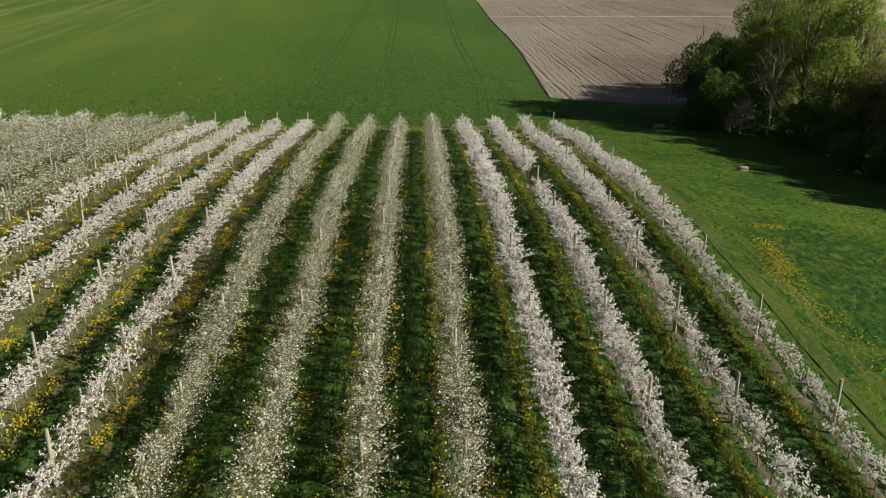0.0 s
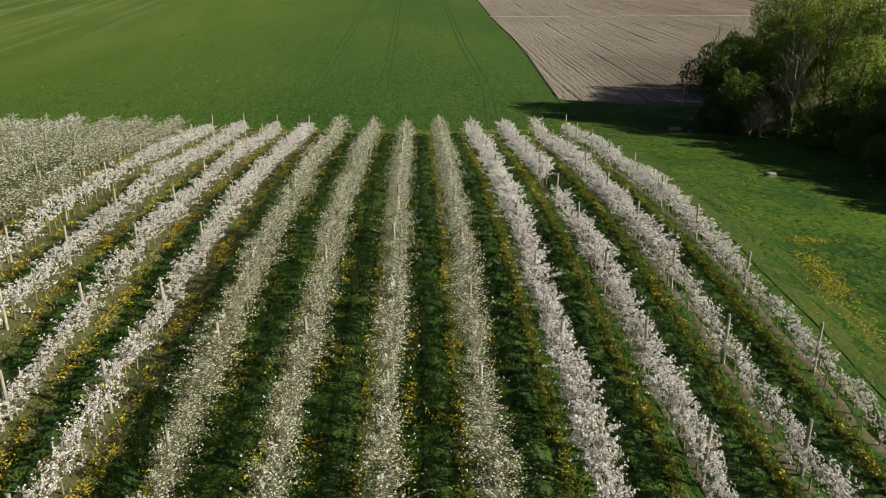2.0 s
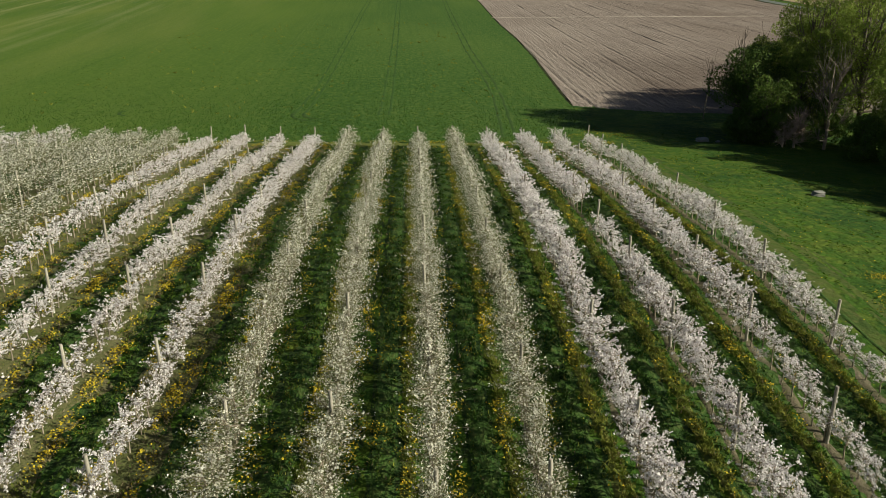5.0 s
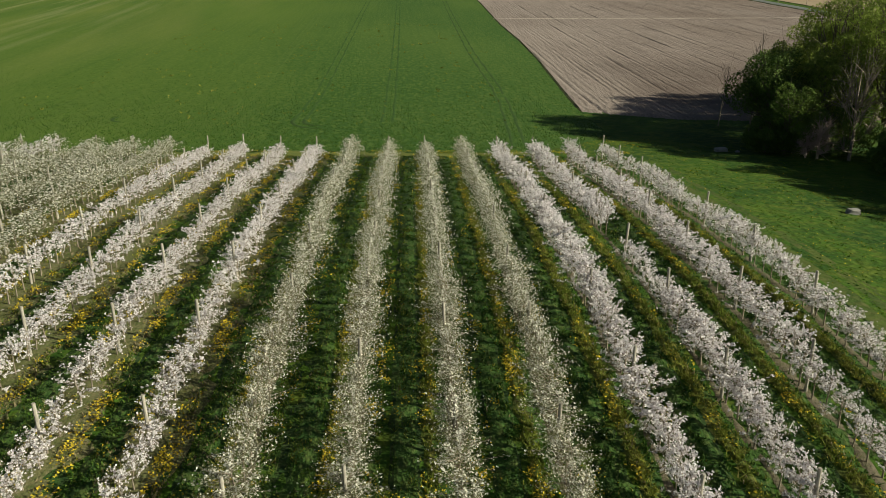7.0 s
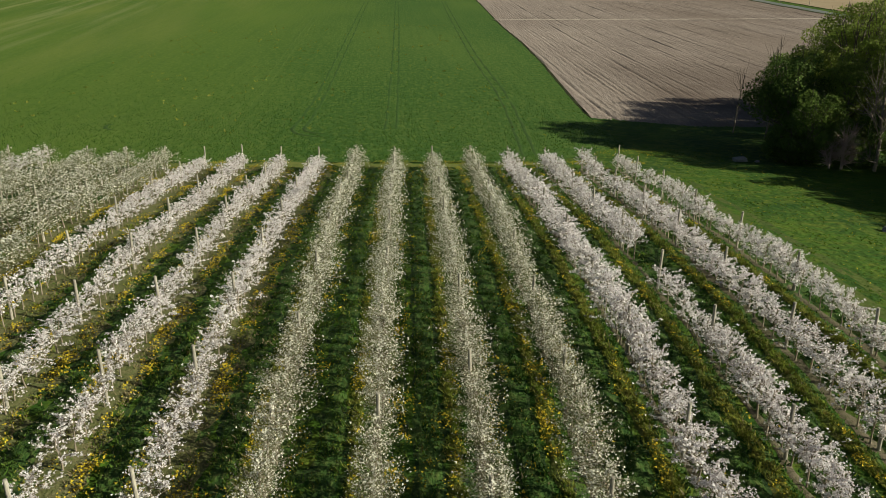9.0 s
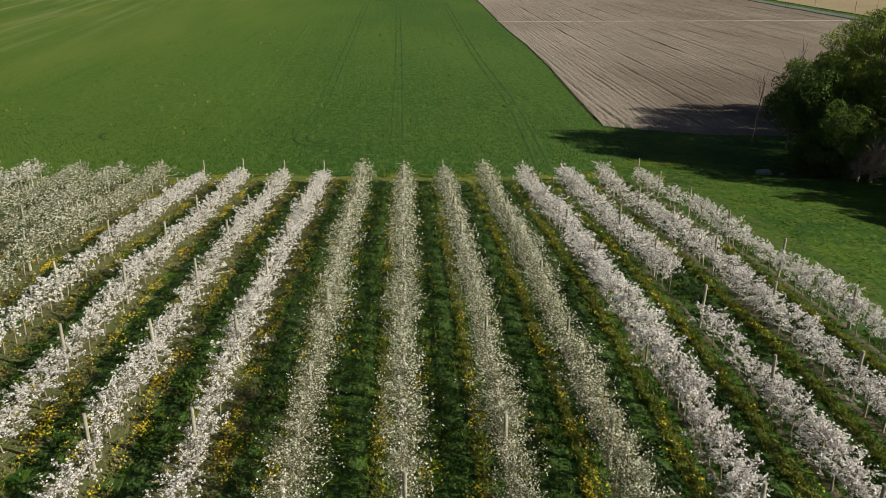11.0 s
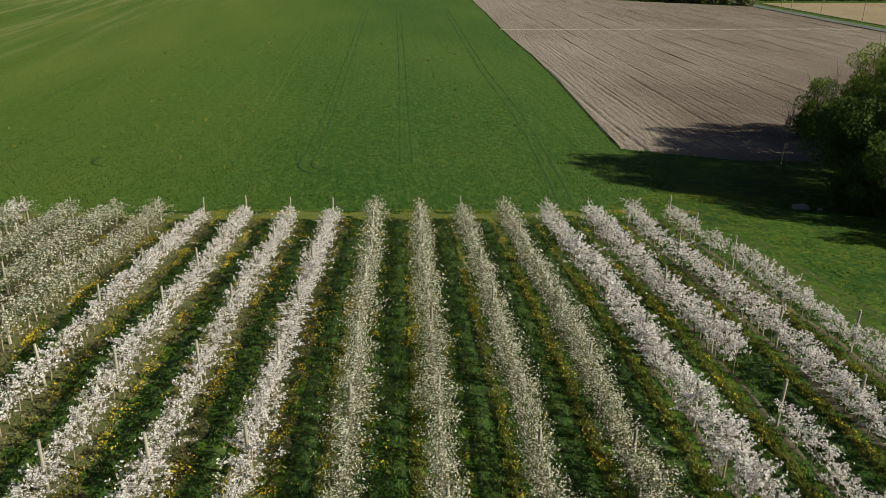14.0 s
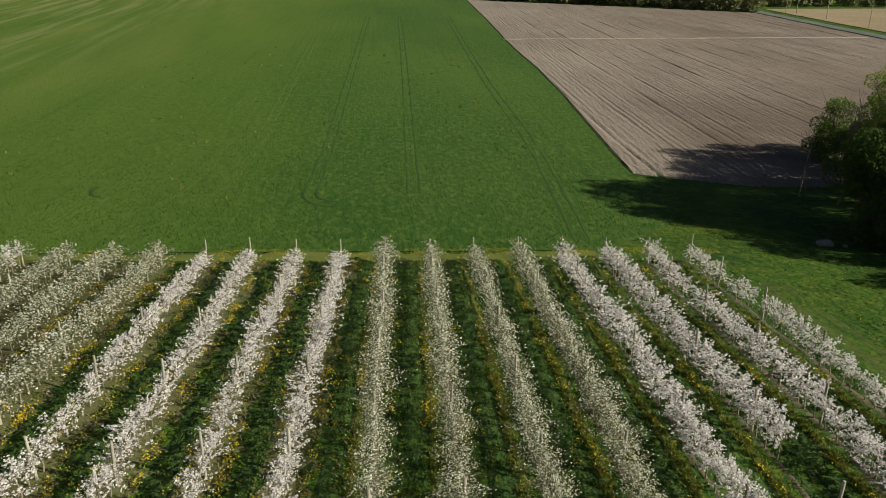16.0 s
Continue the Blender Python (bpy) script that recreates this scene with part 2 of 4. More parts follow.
M_POLE = mat("utility_pole_wood", [(0.30, 0.27, 0.23), (0.38, 0.34, 0.29), (0.22, 0.19, 0.16)], (0.5, 4.0))

# ---------- mesh helpers ----------


def np_mesh(name, verts, quads, material):
    """A mesh from arrays of corners and of faces, all with three or all with four corners."""
    verts, quads = np.asarray(verts, np.float32), np.asarray(quads, np.int32)
    me = bpy.data.meshes.new(name)
    me.vertices.add(len(verts))
    me.vertices.foreach_set("co", verts.ravel())
    me.loops.add(quads.size)
    me.loops.foreach_set("vertex_index", quads.ravel())
    me.polygons.add(len(quads))
    me.polygons.foreach_set("loop_start", np.arange(0, quads.size, quads.shape[1], dtype=np.int32))
    me.update(calc_edges=True)
    me.materials.append(material)
    return me


def smooth(me):
    me.polygons.foreach_set("use_smooth", np.ones(len(me.polygons), bool))
    return me


def grid_mesh(name, X, Y, Z, material):
    n, m = X.shape
    i = np.arange(n * m).reshape(n, m)
    q = np.stack([i[:-1, :-1], i[1:, :-1], i[1:, 1:], i[:-1, 1:]], -1).reshape(-1, 4)
    return smooth(np_mesh(name, np.stack([X, Y, Z], -1).reshape(-1, 3), q, material))


def cards(rng, centres, size, flat=0.0, ratio=1.0):
    """Small petals or leaves, each turned its own way. flat: 1 lays them level."""
    c = np.asarray(centres, float)
    n = len(c)
    a = rng.normal(size=(n, 3))
    a[:, 2] *= 1 - flat
    a /= np.linalg.norm(a, axis=1)[:, None]
    b = rng.normal(size=(n, 3))
    b[:, 2] *= 1 - flat
    b -= a * (a * b).sum(1)[:, None]
    b /= np.linalg.norm(b, axis=1)[:, None]
    s = (np.broadcast_to(size, n) * rng.uniform(0.7, 1.3, n) / 2)[:, None]
    a, b = a * s, b * s * ratio
    v = np.stack([c - a * 1.15 - b * 0.5, c + a * 1.0 - b * 0.75, c + a * 0.15 + b * 1.25], 1).reshape(-1, 3)
    return v, np.arange(3 * n).reshape(n, 3)


def blades(rng, roots, height, width, lean=0.5):
    """Upright tapered grass blades."""
    r = np.asarray(roots, float)
    n = len(r)
    th = rng.uniform(0, 2 * np.pi, n)
    w = (np.broadcast_to(width, n) * rng.uniform(0.6, 1.4, n) / 2)[:, None]
    h = np.broadcast_to(height, n) * rng.uniform(0.5, 1.3, n)
    side = np.stack([np.cos(th), np.sin(th), np.zeros(n)], 1)
    tip = rng.normal(0, lean, (n, 3)) * h[:, None]
    tip[:, 2] = h
    v = np.stack([r - side * w, r + side * w, r + tip], 1).reshape(-1, 3)
    return v, np.arange(3 * n).reshape(n, 3)


def tube(points, radii, sides=5):
    """A tapering limb along points."""
    V, Q = [], []
    pts = [Vector(p) for p in points]
    for k, p in enumerate(pts):
        d = (pts[min(k + 1, len(pts) - 1)] - pts[max(k - 1, 0)]).normalized()
        u = d.orthogonal().normalized()
        w = d.cross(u)
        for j in range(sides):
            t = 2 * math.pi * j / sides
            V.append(p + (u * math.cos(t) + w * math.sin(t)) * radii[k])
    for k in range(len(pts) - 1):
        for j in range(sides):
            a, b = k * sides + j, k * sides + (j + 1) % sides
            Q.append((a, b, b + sides, a + sides))
    return np.array([tuple(v) for v in V]), np.array(Q)


def joined(pieces):
    V, Q, n = [], [], 0
    for v, q in pieces:
        V.append(v)
        Q.append(np.asarray(q) + n)
        n += len(v)
    return np.concatenate(V), np.concatenate(Q)


def part(name, me, parent, label="", kind=""):
    ob = new(name, me)
    ob.parent = parent
    return tagged(ob, label, kind=kind)


# ---------- the lie of the land ----------
PROFILE_Y = [-200, 0, 12, 20, 30, 37, 45, 50, 57, 64, 70, 76, 83, 90, 97, 105, 117, 132, 150, 180, 230, 284, 350, 430, 600, 1500]
PROFILE_Z = [-4, -2.7, -2.45, -2.25, -1.95, -1.75, -1.85, -2.1, -2.5, -3.05, -3.7, -4.4, -5.15, -5.8, -6.3, -6.8, -7.6, -8.6, -9.2, -9.5, -9.6, -9.6, -9.4, -9.0, -8.0, 0.0]
_yy = np.arange(-200.0, 1501.0, 1.0)
_zz = np.convolve(np.pad(np.interp(_yy, PROFILE_Y, PROFILE_Z), 5, mode="edge"), np.ones(11) / 11, mode="valid")


def ground_z(x, y):
    x, y = np.asarray(x, float), np.asarray(y, float)
    z = np.interp(y, _yy, _zz)
    s = np.clip((y - 42) / 30, 0, 1)
    s = s * s * (3 - 2 * s) * np.clip((170 - y) / 60, 0, 1)
    z = z - 0.012 * np.clip(x, -60, 60) * s
    z = z - 0.06 * np.clip(x - 17, 0, 22) * np.clip((92 - y) / 25, 0, 1) * np.clip((y - 20) / 35, 0, 1)
    return z + 0.04 * np.sin(x * 0.31 + y * 0.13) * np.sin(y * 0.27)


def gz(x, y):
    return float(ground_z(x, y))


ROW = 4                      # distance between rows
ROW_START = -16.0
ROW_END = 90.0                 # far end of the rows


def crop_edge_x(y):
    """The straight border between the crop and the ploughed land."""
    return np.interp(np.asarray(y, float), [90, 130, 155, 197, 240, 282, 381, 502, 900], [20.5, 21.7, 23.1, 25.0, 25.8, 25.4, 26.7, 27.4, 30])


def crop_near_y(x):
    return 94.0 + 14.0 * np.clip((np.asarray(x, float) - 9) / 15, 0, 1)


# ---------- ground, fields, road ----------
gx = np.concatenate([np.arange(-1400, -100, 40.0), np.arange(-100, 17, 1.6), np.arange(17, 23, 0.25), np.arange(23, 60, 1.6), np.arange(60, 200, 8.0), np.arange(200, 1500, 40.0)])
gy = np.concatenate([np.arange(-200, -10, 10.0), np.arange(-10, 150, 1.6), np.arange(150, 460, 8.0), np.arange(460, 1500, 40.0)])
X, Y = np.meshgrid(gx, gy, indexing="ij")
under = (((X < crop_edge_x(Y) - 4) & (Y > crop_near_y(X) + 3)) | ((X > 27) & (X < 155) & (Y > 142) & (Y < 485 - 0.7 * (X - 27)))) & (Y < 500) & (X > -500)
ground = new("ground", grid_mesh("ground", X, Y, ground_z(X, Y) - 0.5 * under, M_MEADOW))
mid_x, mid_y = (gx[:-1, None] + gx[1:, None]) / 2 + 0 * gy[None, 1:], (gy[None, :-1] + gy[None, 1:]) / 2 + 0 * gx[1:, None]
lane = 0.03 * (mid_y - 20) + 0.1 * np.sin(mid_y * 0.3) + np.random.default_rng(44).normal(0, 0.16, mid_x.shape)
worn = ((np.abs(mid_x - 18.5 - lane) < 0.6) | (np.abs(mid_x - 20.2 - lane) < 0.36)) & (mid_y > -8) & (mid_y < 84)
ground.data.materials.append(M_PATH)
ground.data.polygons.foreach_set("material_index", worn.ravel().astype(np.int32))
tagged(ground, "green meadow grass with dandelions round the orchard", "ground", kind="structure")

RUT_Y = np.arange(6.0, 88.0, 0.8)
X, Y = np.meshgrid(np.concatenate([np.arange(-66, -37, 1.0), np.arange(-37, 18.01, 0.3)]), np.arange(-18, 92.01, 0.6), indexing="ij")
rim = np.clip(np.minimum(np.minimum(X + 66, 18 - X), np.minimum(Y + 18, 92 - Y)) / 1.0, 0, 1)
lumps = np.random.default_rng(6).normal(0, 0.035, X.shape)
alley = new("orchard_floor", grid_mesh("orchard_floor", X, Y, ground_z(X, Y) - 0.04 + rim * (lumps + 0.08 - 0.04 * np.cos(X * math.pi / 2) - 0.10 * np.exp(-((np.abs((X % ROW) - 2) - 0.72) / 0.2) ** 2)), M_ALLEY))
mid_x = (X[:-1, :-1] + X[1:, 1:]) / 2 + np.random.default_rng(8).normal(0, 0.07, (X.shape[0] - 1, X.shape[1] - 1))
alley.data.materials.append(M_LANE)
alley.data.polygons.foreach_set("material_index", (np.abs(np.abs(mid_x % ROW - 2) - 0.72) < 0.2).ravel().astype(np.int32))
tagged(alley, "dark rough turf in the alleys between the orchard rows", "grass ground", kind="structure")

sx = np.concatenate([-np.geomspace(560, 60, 26)[:-1], np.arange(-60, 20, 2.0)])
sv = np.concatenate([np.linspace(0, 0.09, 40)[:-1], np.linspace(0.09, 1, 70)])
S, Vv = np.meshgrid(sx, sv, indexing="ij")
S = np.vstack([S, np.full((1, S.shape[1]), 24.0)])
Vv = np.vstack([Vv, Vv[:1]])
Y = crop_near_y(S) + Vv * (560 - crop_near_y(S))
X = np.where(S >= 24, crop_edge_x(Y), S)
crop = new("crop_field", grid_mesh("crop_field", X, Y, ground_z(X, Y) + 0.10, M_CROP))
tagged(crop, "smooth green field of young cereal crop with wheel tracks", "field", kind="structure")

rng = np.random.default_rng(5)
px = np.arange(0.0, 1.0001, 1 / 520)
py = np.concatenate([np.arange(130, 220, 1.2), np.arange(220, 504, 4.0)])
P, Y = np.meshgrid(px, py, indexing="ij")
X = crop_edge_x(Y) + 0.35 + P * (158 - crop_edge_x(Y))
Y = Y - np.clip(0.65 * (X - 22), 0, 9) * np.clip((190 - Y) / 62, 0, 1) - np.clip(0.7 * (X - 27), 0, 200) * np.clip((Y - 220) / 284, 0, 1)
furrow = np.floor(X / 1.3).astype(int) + 40
depth = rng.gamma(1.6, 0.05, 400)[np.clip(furrow, 0, 399)]
swell = 0.55 + 0.45 * np.sin(Y * 0.11 + furrow * 1.7) * np.sin(Y * 0.043 + furrow * 0.9)
near_rim = np.clip((Y - Y[:, :1]) / 2.5, 0, 1)
ridge = -0.06 + 0.26 * near_rim - depth * swell * np.exp(-((X / 1.3 - np.floor(X / 1.3) - 0.5) / 0.2) ** 2) + rng.normal(0, 0.022, X.shape) * (1 + 1.4 * np.clip((158 - Y) / 22, 0, 1))
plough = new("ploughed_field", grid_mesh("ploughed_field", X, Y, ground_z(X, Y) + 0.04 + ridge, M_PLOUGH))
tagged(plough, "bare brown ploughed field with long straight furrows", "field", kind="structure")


def strip(name, xs, ys, half, lift, material, wobble=0.0, seed=1, dip=0.08):
    """A narrow band of ground along a line."""
    r = np.random.default_rng(seed)
    xs, ys = np.asarray(xs, float), np.asarray(ys, float)
    dx, dy = np.gradient(xs), np.gradient(ys)
    ln = np.hypot(dx, dy)
    nx, ny = -dy / ln, dx / ln
    cols = []
    for k in (-1, -0.33, 0.33, 1):
        h = half * k * (1 + wobble * r.normal(0, 1, len(xs)) * (abs(k) == 1))
        cols.append((xs + nx * h, ys + ny * h))
    Xs, Ys = np.array([c[0] for c in cols]), np.array([c[1] for c in cols])
    drop = dip * np.array([1, 0, 0, 1])[:, None]
    return grid_mesh(name, Xs[::-1], Ys[::-1], ground_z(Xs, Ys)[::-1] + lift - drop, material)


part("wheel_track", strip("wheel_track", 18.25 + 0.010 * (RUT_Y - 20) + 0.07 * np.sin(RUT_Y * 0.5), RUT_Y, 0.15, 0.03, M_GRASS_RUT, 0.9, 71, 0.06), ground, "dark wheel rut beside the outer row")
yy = np.arange(131, 500, 3.0)
part("field_margin", strip("field_margin", crop_edge_x(yy) + 0.15, yy, 0.26, 0.17, M_MARGIN, 0.35, 3), crop, "dark grassy edge furrow of the field")
xx = np.arange(25, 157, 2.0)
part("pale_band", strip("pale_band", xx, 305 + 0.01 * xx, 1.1, 0.40, M_PALE, 0.35, 4), plough, "pale dry band across the ploughed soil")

# paired wheel tracks in the crop
TRACKS = [([119, 160, 330, 470], [-21.9, -22.4, -24.4, -25.5]), ([118, 215, 370, 470], [-9.0, -9.3, -10.4, -11]), ([97, 137, 161, 210, 300, 390, 470], [7.6, 10.4, 10.9, 10.1, 10.4, 10.9, 11.2])]
for k, (ky, kx) in enumerate(TRACKS):
    for side in (-0.78, 0.78):
        ty = np.arange(ky[0], 400, 2.0)
        tx = np.interp(ty, ky, kx) + side + 0.05 * np.sin(ty * 0.4 + k)
        part("wheel_track", strip("wheel_track", tx, ty, 0.30, 0.125, M_RUT if k == 2 else M_TRACK, 0.22, 20 + k, 0.04), crop, "wheel track pressed into the crop")
for side in (-0.78, 0.78):
    ty = np.arange(124, 330, 2.0)
    part("wheel_track", strip("wheel_track", np.interp(ty, [124, 160, 220, 330], [-33.4, -34.4, -37.0, -41]) + side + 0.06 * np.sin(ty * 0.5), ty, 0.20, 0.125, M_PALECROP, 0.6, 27, 0.04), crop, "pale old wheel track in the crop")
th = np.linspace(math.pi * 0.9, math.pi * 1.45, 9)
part("wheel_track", strip("wheel_track", -46.5 + 2.6 * np.cos(th), 121 + 4.2 * np.sin(th), 0.28, 0.17, M_RUT, 0.25, 33, 0.05), crop, "short curved wheel track in the crop")
for r0 in (3.3, 4.9):
    th = np.linspace(math.pi, math.pi * 1.5, 16)
    part("wheel_track", strip("wheel_track", -17.8 + r0 * np.cos(th), 119 + 1.55 * r0 * np.sin(th), 0.30, 0.18, M_RUT, 0.25, 31, 0.05), crop, "curved wheel track where a tractor turned")
ty = np.arange(-10, 470, 4.0)
road = new("road", strip("road", 162.5 + 0 * ty, ty, 3.2, 0.26, M_ASPHALT, 0.0, 9, 0.12))
tagged(road, "straight grey country road beside the ploughed field", "road", kind="structure")
ty = np.arange(40, 440, 4.0)
part("road_verge", strip("road_verge", 158.4 + 0.2 * np.sin(ty * 0.2), ty, 0.8, 0.42, M_MARGIN, 0.35, 15, 0.2), road, "dark weedy ditch beside the road")
ty = np.arange(120, 440, 8.0)
far_field = new("stubble_field", strip("stubble_field", 290 + 0 * ty, ty, 118, 0.3, M_STUBBLE, 0.0, 9))
tagged(far_field, "pale tan stubble field beyond the road", "field", kind="structure")
tx = np.arange(-430, -236, 8.0)
dry = new("dry_grass_field", strip("dry_grass_field", tx, 459 + 0.65 * (tx + 215) + 46, 38, 0.3, M_STUBBLE, 0.0, 9))
tagged(dry, "pale dry grassland beyond the far corner of the crop", "field", kind="structure")
tx = np.arange(-62, 9, 1.0)
track_end = new("headland_track", strip("headland_track", tx, 92.5 + 0.15 * np.sin(tx * 0.3), 1.35, 0.11, M_OLIVE, 0.5, 12))
tagged(track_end, "worn earth track along the ends of the rows", "track", kind="structure")

# ---------- orchard ----------
ROWS_X = [k * ROW for k in range(-14, 5)]
WHITE = {-28, -24, -20, -16, 4, 8, 12, 16}
POST_Y0 = {16: 15.5, 12: 16.3, 8: 15.85, 4: 16.0, 0: 12.0, -4: 12.0, -8: 16.9, -12: 16.4, -16: 21.3, -20: 20.9, -24: 20.6, -28: 21.3}
GAPS = {8: [(49.6, 55.2)], 12: [(78.0, 80.0)], 16: [(74.2, 76.4), (80.6, 82.4)], -20: [(31.3, 32.5)]}
TALL = {16: 0.82, 12: 0.87, 8: 0.96, 4: 1.0, 0: 0.98, -4: 0.98, -8: 0.98, -12: 0.96, -16: 0.80, -20: 0.76, -24: 0.76, -28: 0.78}

WIDE = {**{k: 1.55 for k in range(-56, -28, 4)}, 16: 1.15, 12: 1.28, 8: 1.32, 4: 1.34, -16: 1.16, -20: 1.14, -24: 1.14, -28: 1.14}


START = {8: 0.72, 12: 0.62, 16: 0.55}       # how far the trees at the near end fill their row


def trellis_post(h=2.62, r=0.075):
    bm = bmesh.new()
    bmesh.ops.create_cone(bm, cap_ends=True, segments=12, radius1=r * 1.04, radius2=r, depth=h + 0.3)
    bmesh.ops.translate(bm, verts=bm.verts, vec=(0, 0, (h - 0.3) / 2))
    top = [e for e in bm.edges if all(v.co.z > h - 0.01 for v in e.verts)]
    bmesh.ops.bevel(bm, geom=top, offset=0.015, segments=2, affect="EDGES")
    me = bpy.data.meshes.new("trellis_post")
    bm.to_mesh(me)
    bm.free()
    me.materials.append(M_POST)
    return me


post_mesh = trellis_post()
prng = random.Random(11)
for x in ROWS_X:
    y = POST_Y0.get(x, 14 + prng.uniform(0, 8)) - 25.35
    ys = []
    while y < ROW_END - 3:
        ys.append(y)
        y += 8.45
    ys.append(ROW_END)
    for y in ys:
        px_, py_ = x + prng.uniform(-0.06, 0.06), y + prng.uniform(-0.1, 0.1)
        ob = new("trellis_post", post_mesh)
        ob.matrix_basis = pose(px_, py_, gz(px_, py_), prng.uniform(-2.0, 2.0), prng.uniform(-2.0, 2.0), prng.uniform(0, 360)) @ Matrix.Diagonal((1, 1, prng.uniform(0.95, 1.05), 1))
        tagged(ob, "weathered grey wooden trellis post among the blossoming trees", "post", group="trellis posts")


def apple_tree_parts(seed, white, detail=1.0):
    """Arrays for one slim trained apple tree, 2.4 m high: wood, leaves and blossoms. white: 1 dense, 2 thin, 0 cream buds."""
    r = np.random.default_rng(seed)
    h = 2.2
    trunk = [(0, 0, -0.1), (r.normal(0, 0.03), r.normal(0, 0.03), 0.7), (r.normal(0, 0.05), r.normal(0, 0.05), 1.5), (r.normal(0, 0.06), r.normal(0, 0.06), h)]
    wood = [tube(trunk, [0.04, 0.034, 0.024, 0.008], 5)]
    spots, leaf_spots = [], []
    limbs = {0: 30, 1: 20, 2: 15}[white]
    for k in range(limbs):
        z = (0.80 if white == 2 else 0.72) + (h - 0.95) * (k + r.uniform(0, 1)) / limbs
        az = r.uniform(0, 2 * np.pi)
        el = radians(r.uniform(-8, 55))
        reach = r.uniform(0.45, 1.2 if white else 1.0) * (1.0 - 0.42 * ((z - 0.62) / (h - 0.62)) ** 2)
        if not white:
            reach *= 1.25
        d = np.array([np.cos(az) * np.cos(el), np.sin(az) * np.cos(el), np.sin(el)])
        a = np.array([0, 0, z])
        b = a + d * reach
        if detail >= 1 or k % 6 == 0:
            wood.append(tube([a, a + d * reach * 0.55 + (0, 0, -0.03), b], [0.016, 0.010, 0.004], 3))
        if white:
            # blossom clusters sit close along the limb and its side shoots
            lift = r.uniform(-0.1, 0.22) * reach
            runs = [(a + d * reach * 0.18, d * reach * 0.85, lift)]
            for _ in range(4):
                f = r.uniform(0.25, 0.95)
                turn = d * r.uniform(0.2, 0.7) + r.normal(0, 0.55, 3) + (0, 0, 0.35)
                turn *= r.uniform(0.16, 0.44) / np.linalg.norm(turn)
                g = a + d * reach * f + (0, 0, lift * f * f)
                runs.append((g, turn, 0.04))
                if detail >= 1 and _ < 2:
                    wood.append(tube([g, g + turn], [0.007, 0.003], 3))
            for g, run, up in runs:
                n = max(1, int(np.linalg.norm(run) / (0.066 if white == 1 else 0.076) * detail * r.uniform(0.75, 1.2)))
                t = np.repeat(r.uniform(0, 1, n), 2)
                bow = np.stack([0 * t, 0 * t, up * t * t], 1)
                spots.append(g + run * t[:, None] + bow + r.normal(0, 0.026, (2 * n, 3)) + np.repeat(r.normal(0, 0.018, (n, 3)), 2, 0))
            n = int(16 * detail)
        else:
            n = int(14 * detail)
            t = r.uniform(0.12, 1.08, n) ** 0.75
            spots.append(a + d * reach * t[:, None] + r.normal(0, 0.10, (n, 3)))
            n = int(38 * detail)
        t = r.uniform(0.05, 1.0, n) ** 0.8
        leaf_spots.append(a + d * reach * t[:, None] + r.normal(0, 0.08 if white else 0.10, (n, 3)))
    n = int(40 * detail)
    spots.append(np.stack([r.normal(0, 0.05, n), r.normal(0, 0.05, n), r.uniform(1.7, h + 0.25, n)], 1))
    spots, leaf_spots = np.concatenate(spots), np.concatenate(leaf_spots)
    for s_ in (spots, leaf_spots):
        s_[:, 2] = np.where(s_[:, 2] > h + 0.22, h + 0.22 - 0.5 * r.uniform(0, 1, len(s_)) ** 2, s_[:, 2])
    grow = detail ** (-0.38 if white else -0.45)
    if white:
        bloom = cards(r, spots, 0.070 * grow)
        leaf = cards(r, leaf_spots, 0.065 * grow, ratio=0.6)
    else:
        bloom = cards(r, spots, 0.067 * grow)
        leaf = cards(r, leaf_spots, 0.066 * grow, ratio=0.4)
    return joined(wood), leaf, bloom


def tree_variant(seed, white):
    wood, leaf, bloom = apple_tree_parts(seed, white)
    return (np_mesh("trunk", *wood, M_BARK), np_mesh("leaves", *leaf, M_LEAF if white else M_TWIG), np_mesh("blossom", *bloom, M_BLOOM if white else M_CREAM))


BLOOMS = (0, 1, 2)
VARIANTS = {w: [tree_variant(100 + 50 * w + k, w) for k in range(6)] for w in BLOOMS}
LIGHT = {w: [apple_tree_parts(300 + 50 * w + k, w, 0.55) for k in range(5)] for w in BLOOMS}
FAR = {w: [apple_tree_parts(800 + 50 * w + k, w, 0.40) for k in range(5)] for w in BLOOMS}
MIDDLE = {w: [apple_tree_parts(850 + 50 * w + k, w, 0.9) for k in range(5)] for w in BLOOMS}
PLAIN = {w: [apple_tree_parts(600 + 50 * w + k, w, 0.2) for k in range(3)] for w in BLOOMS}
TREE_STEP = 1.12
NEAR_X, NEAR_Y = (-21, 17), (12, 43)


def tree_sites(x):
    """Where trees stand along a row, with height and turn."""
    r = random.Random(900 + x)
    y = ROW_START + r.uniform(0, 1)
    while y < ROW_END + 0.3:
        tall = TALL.get(x, 0.98) * (1 + 0.10 * math.sin(y * 0.23 + x) + r.uniform(-0.12, 0.12))
        if x == 16:
            tall *= 0.86 + 0.2 * min(1, max(0, (y - 20) / 30))
        if x == 8 and 43 < y < 50:
            tall *= 0.78
        gap = any(a < y < b for a, b in GAPS.get(x, []))
        if not gap:
            fill = 1 if x not in WHITE else START.get(x, 0.80) + (1 - START.get(x, 0.80)) * min(1, max(0, (y - 22) / 18))
            yield x + r.uniform(-0.12, 0.12), y, tall * (0.75 + 0.25 * fill), r.uniform(0, 360), r.randrange(30), r.uniform(0.85, 1.12) * (1 + 0.16 * math.sin(y * 0.47 + x * 1.3)) * fill * (0.7 if x == 8 and 43 < y < 50 else 1)
        y += TREE_STEP * r.uniform(0.85, 1.15)


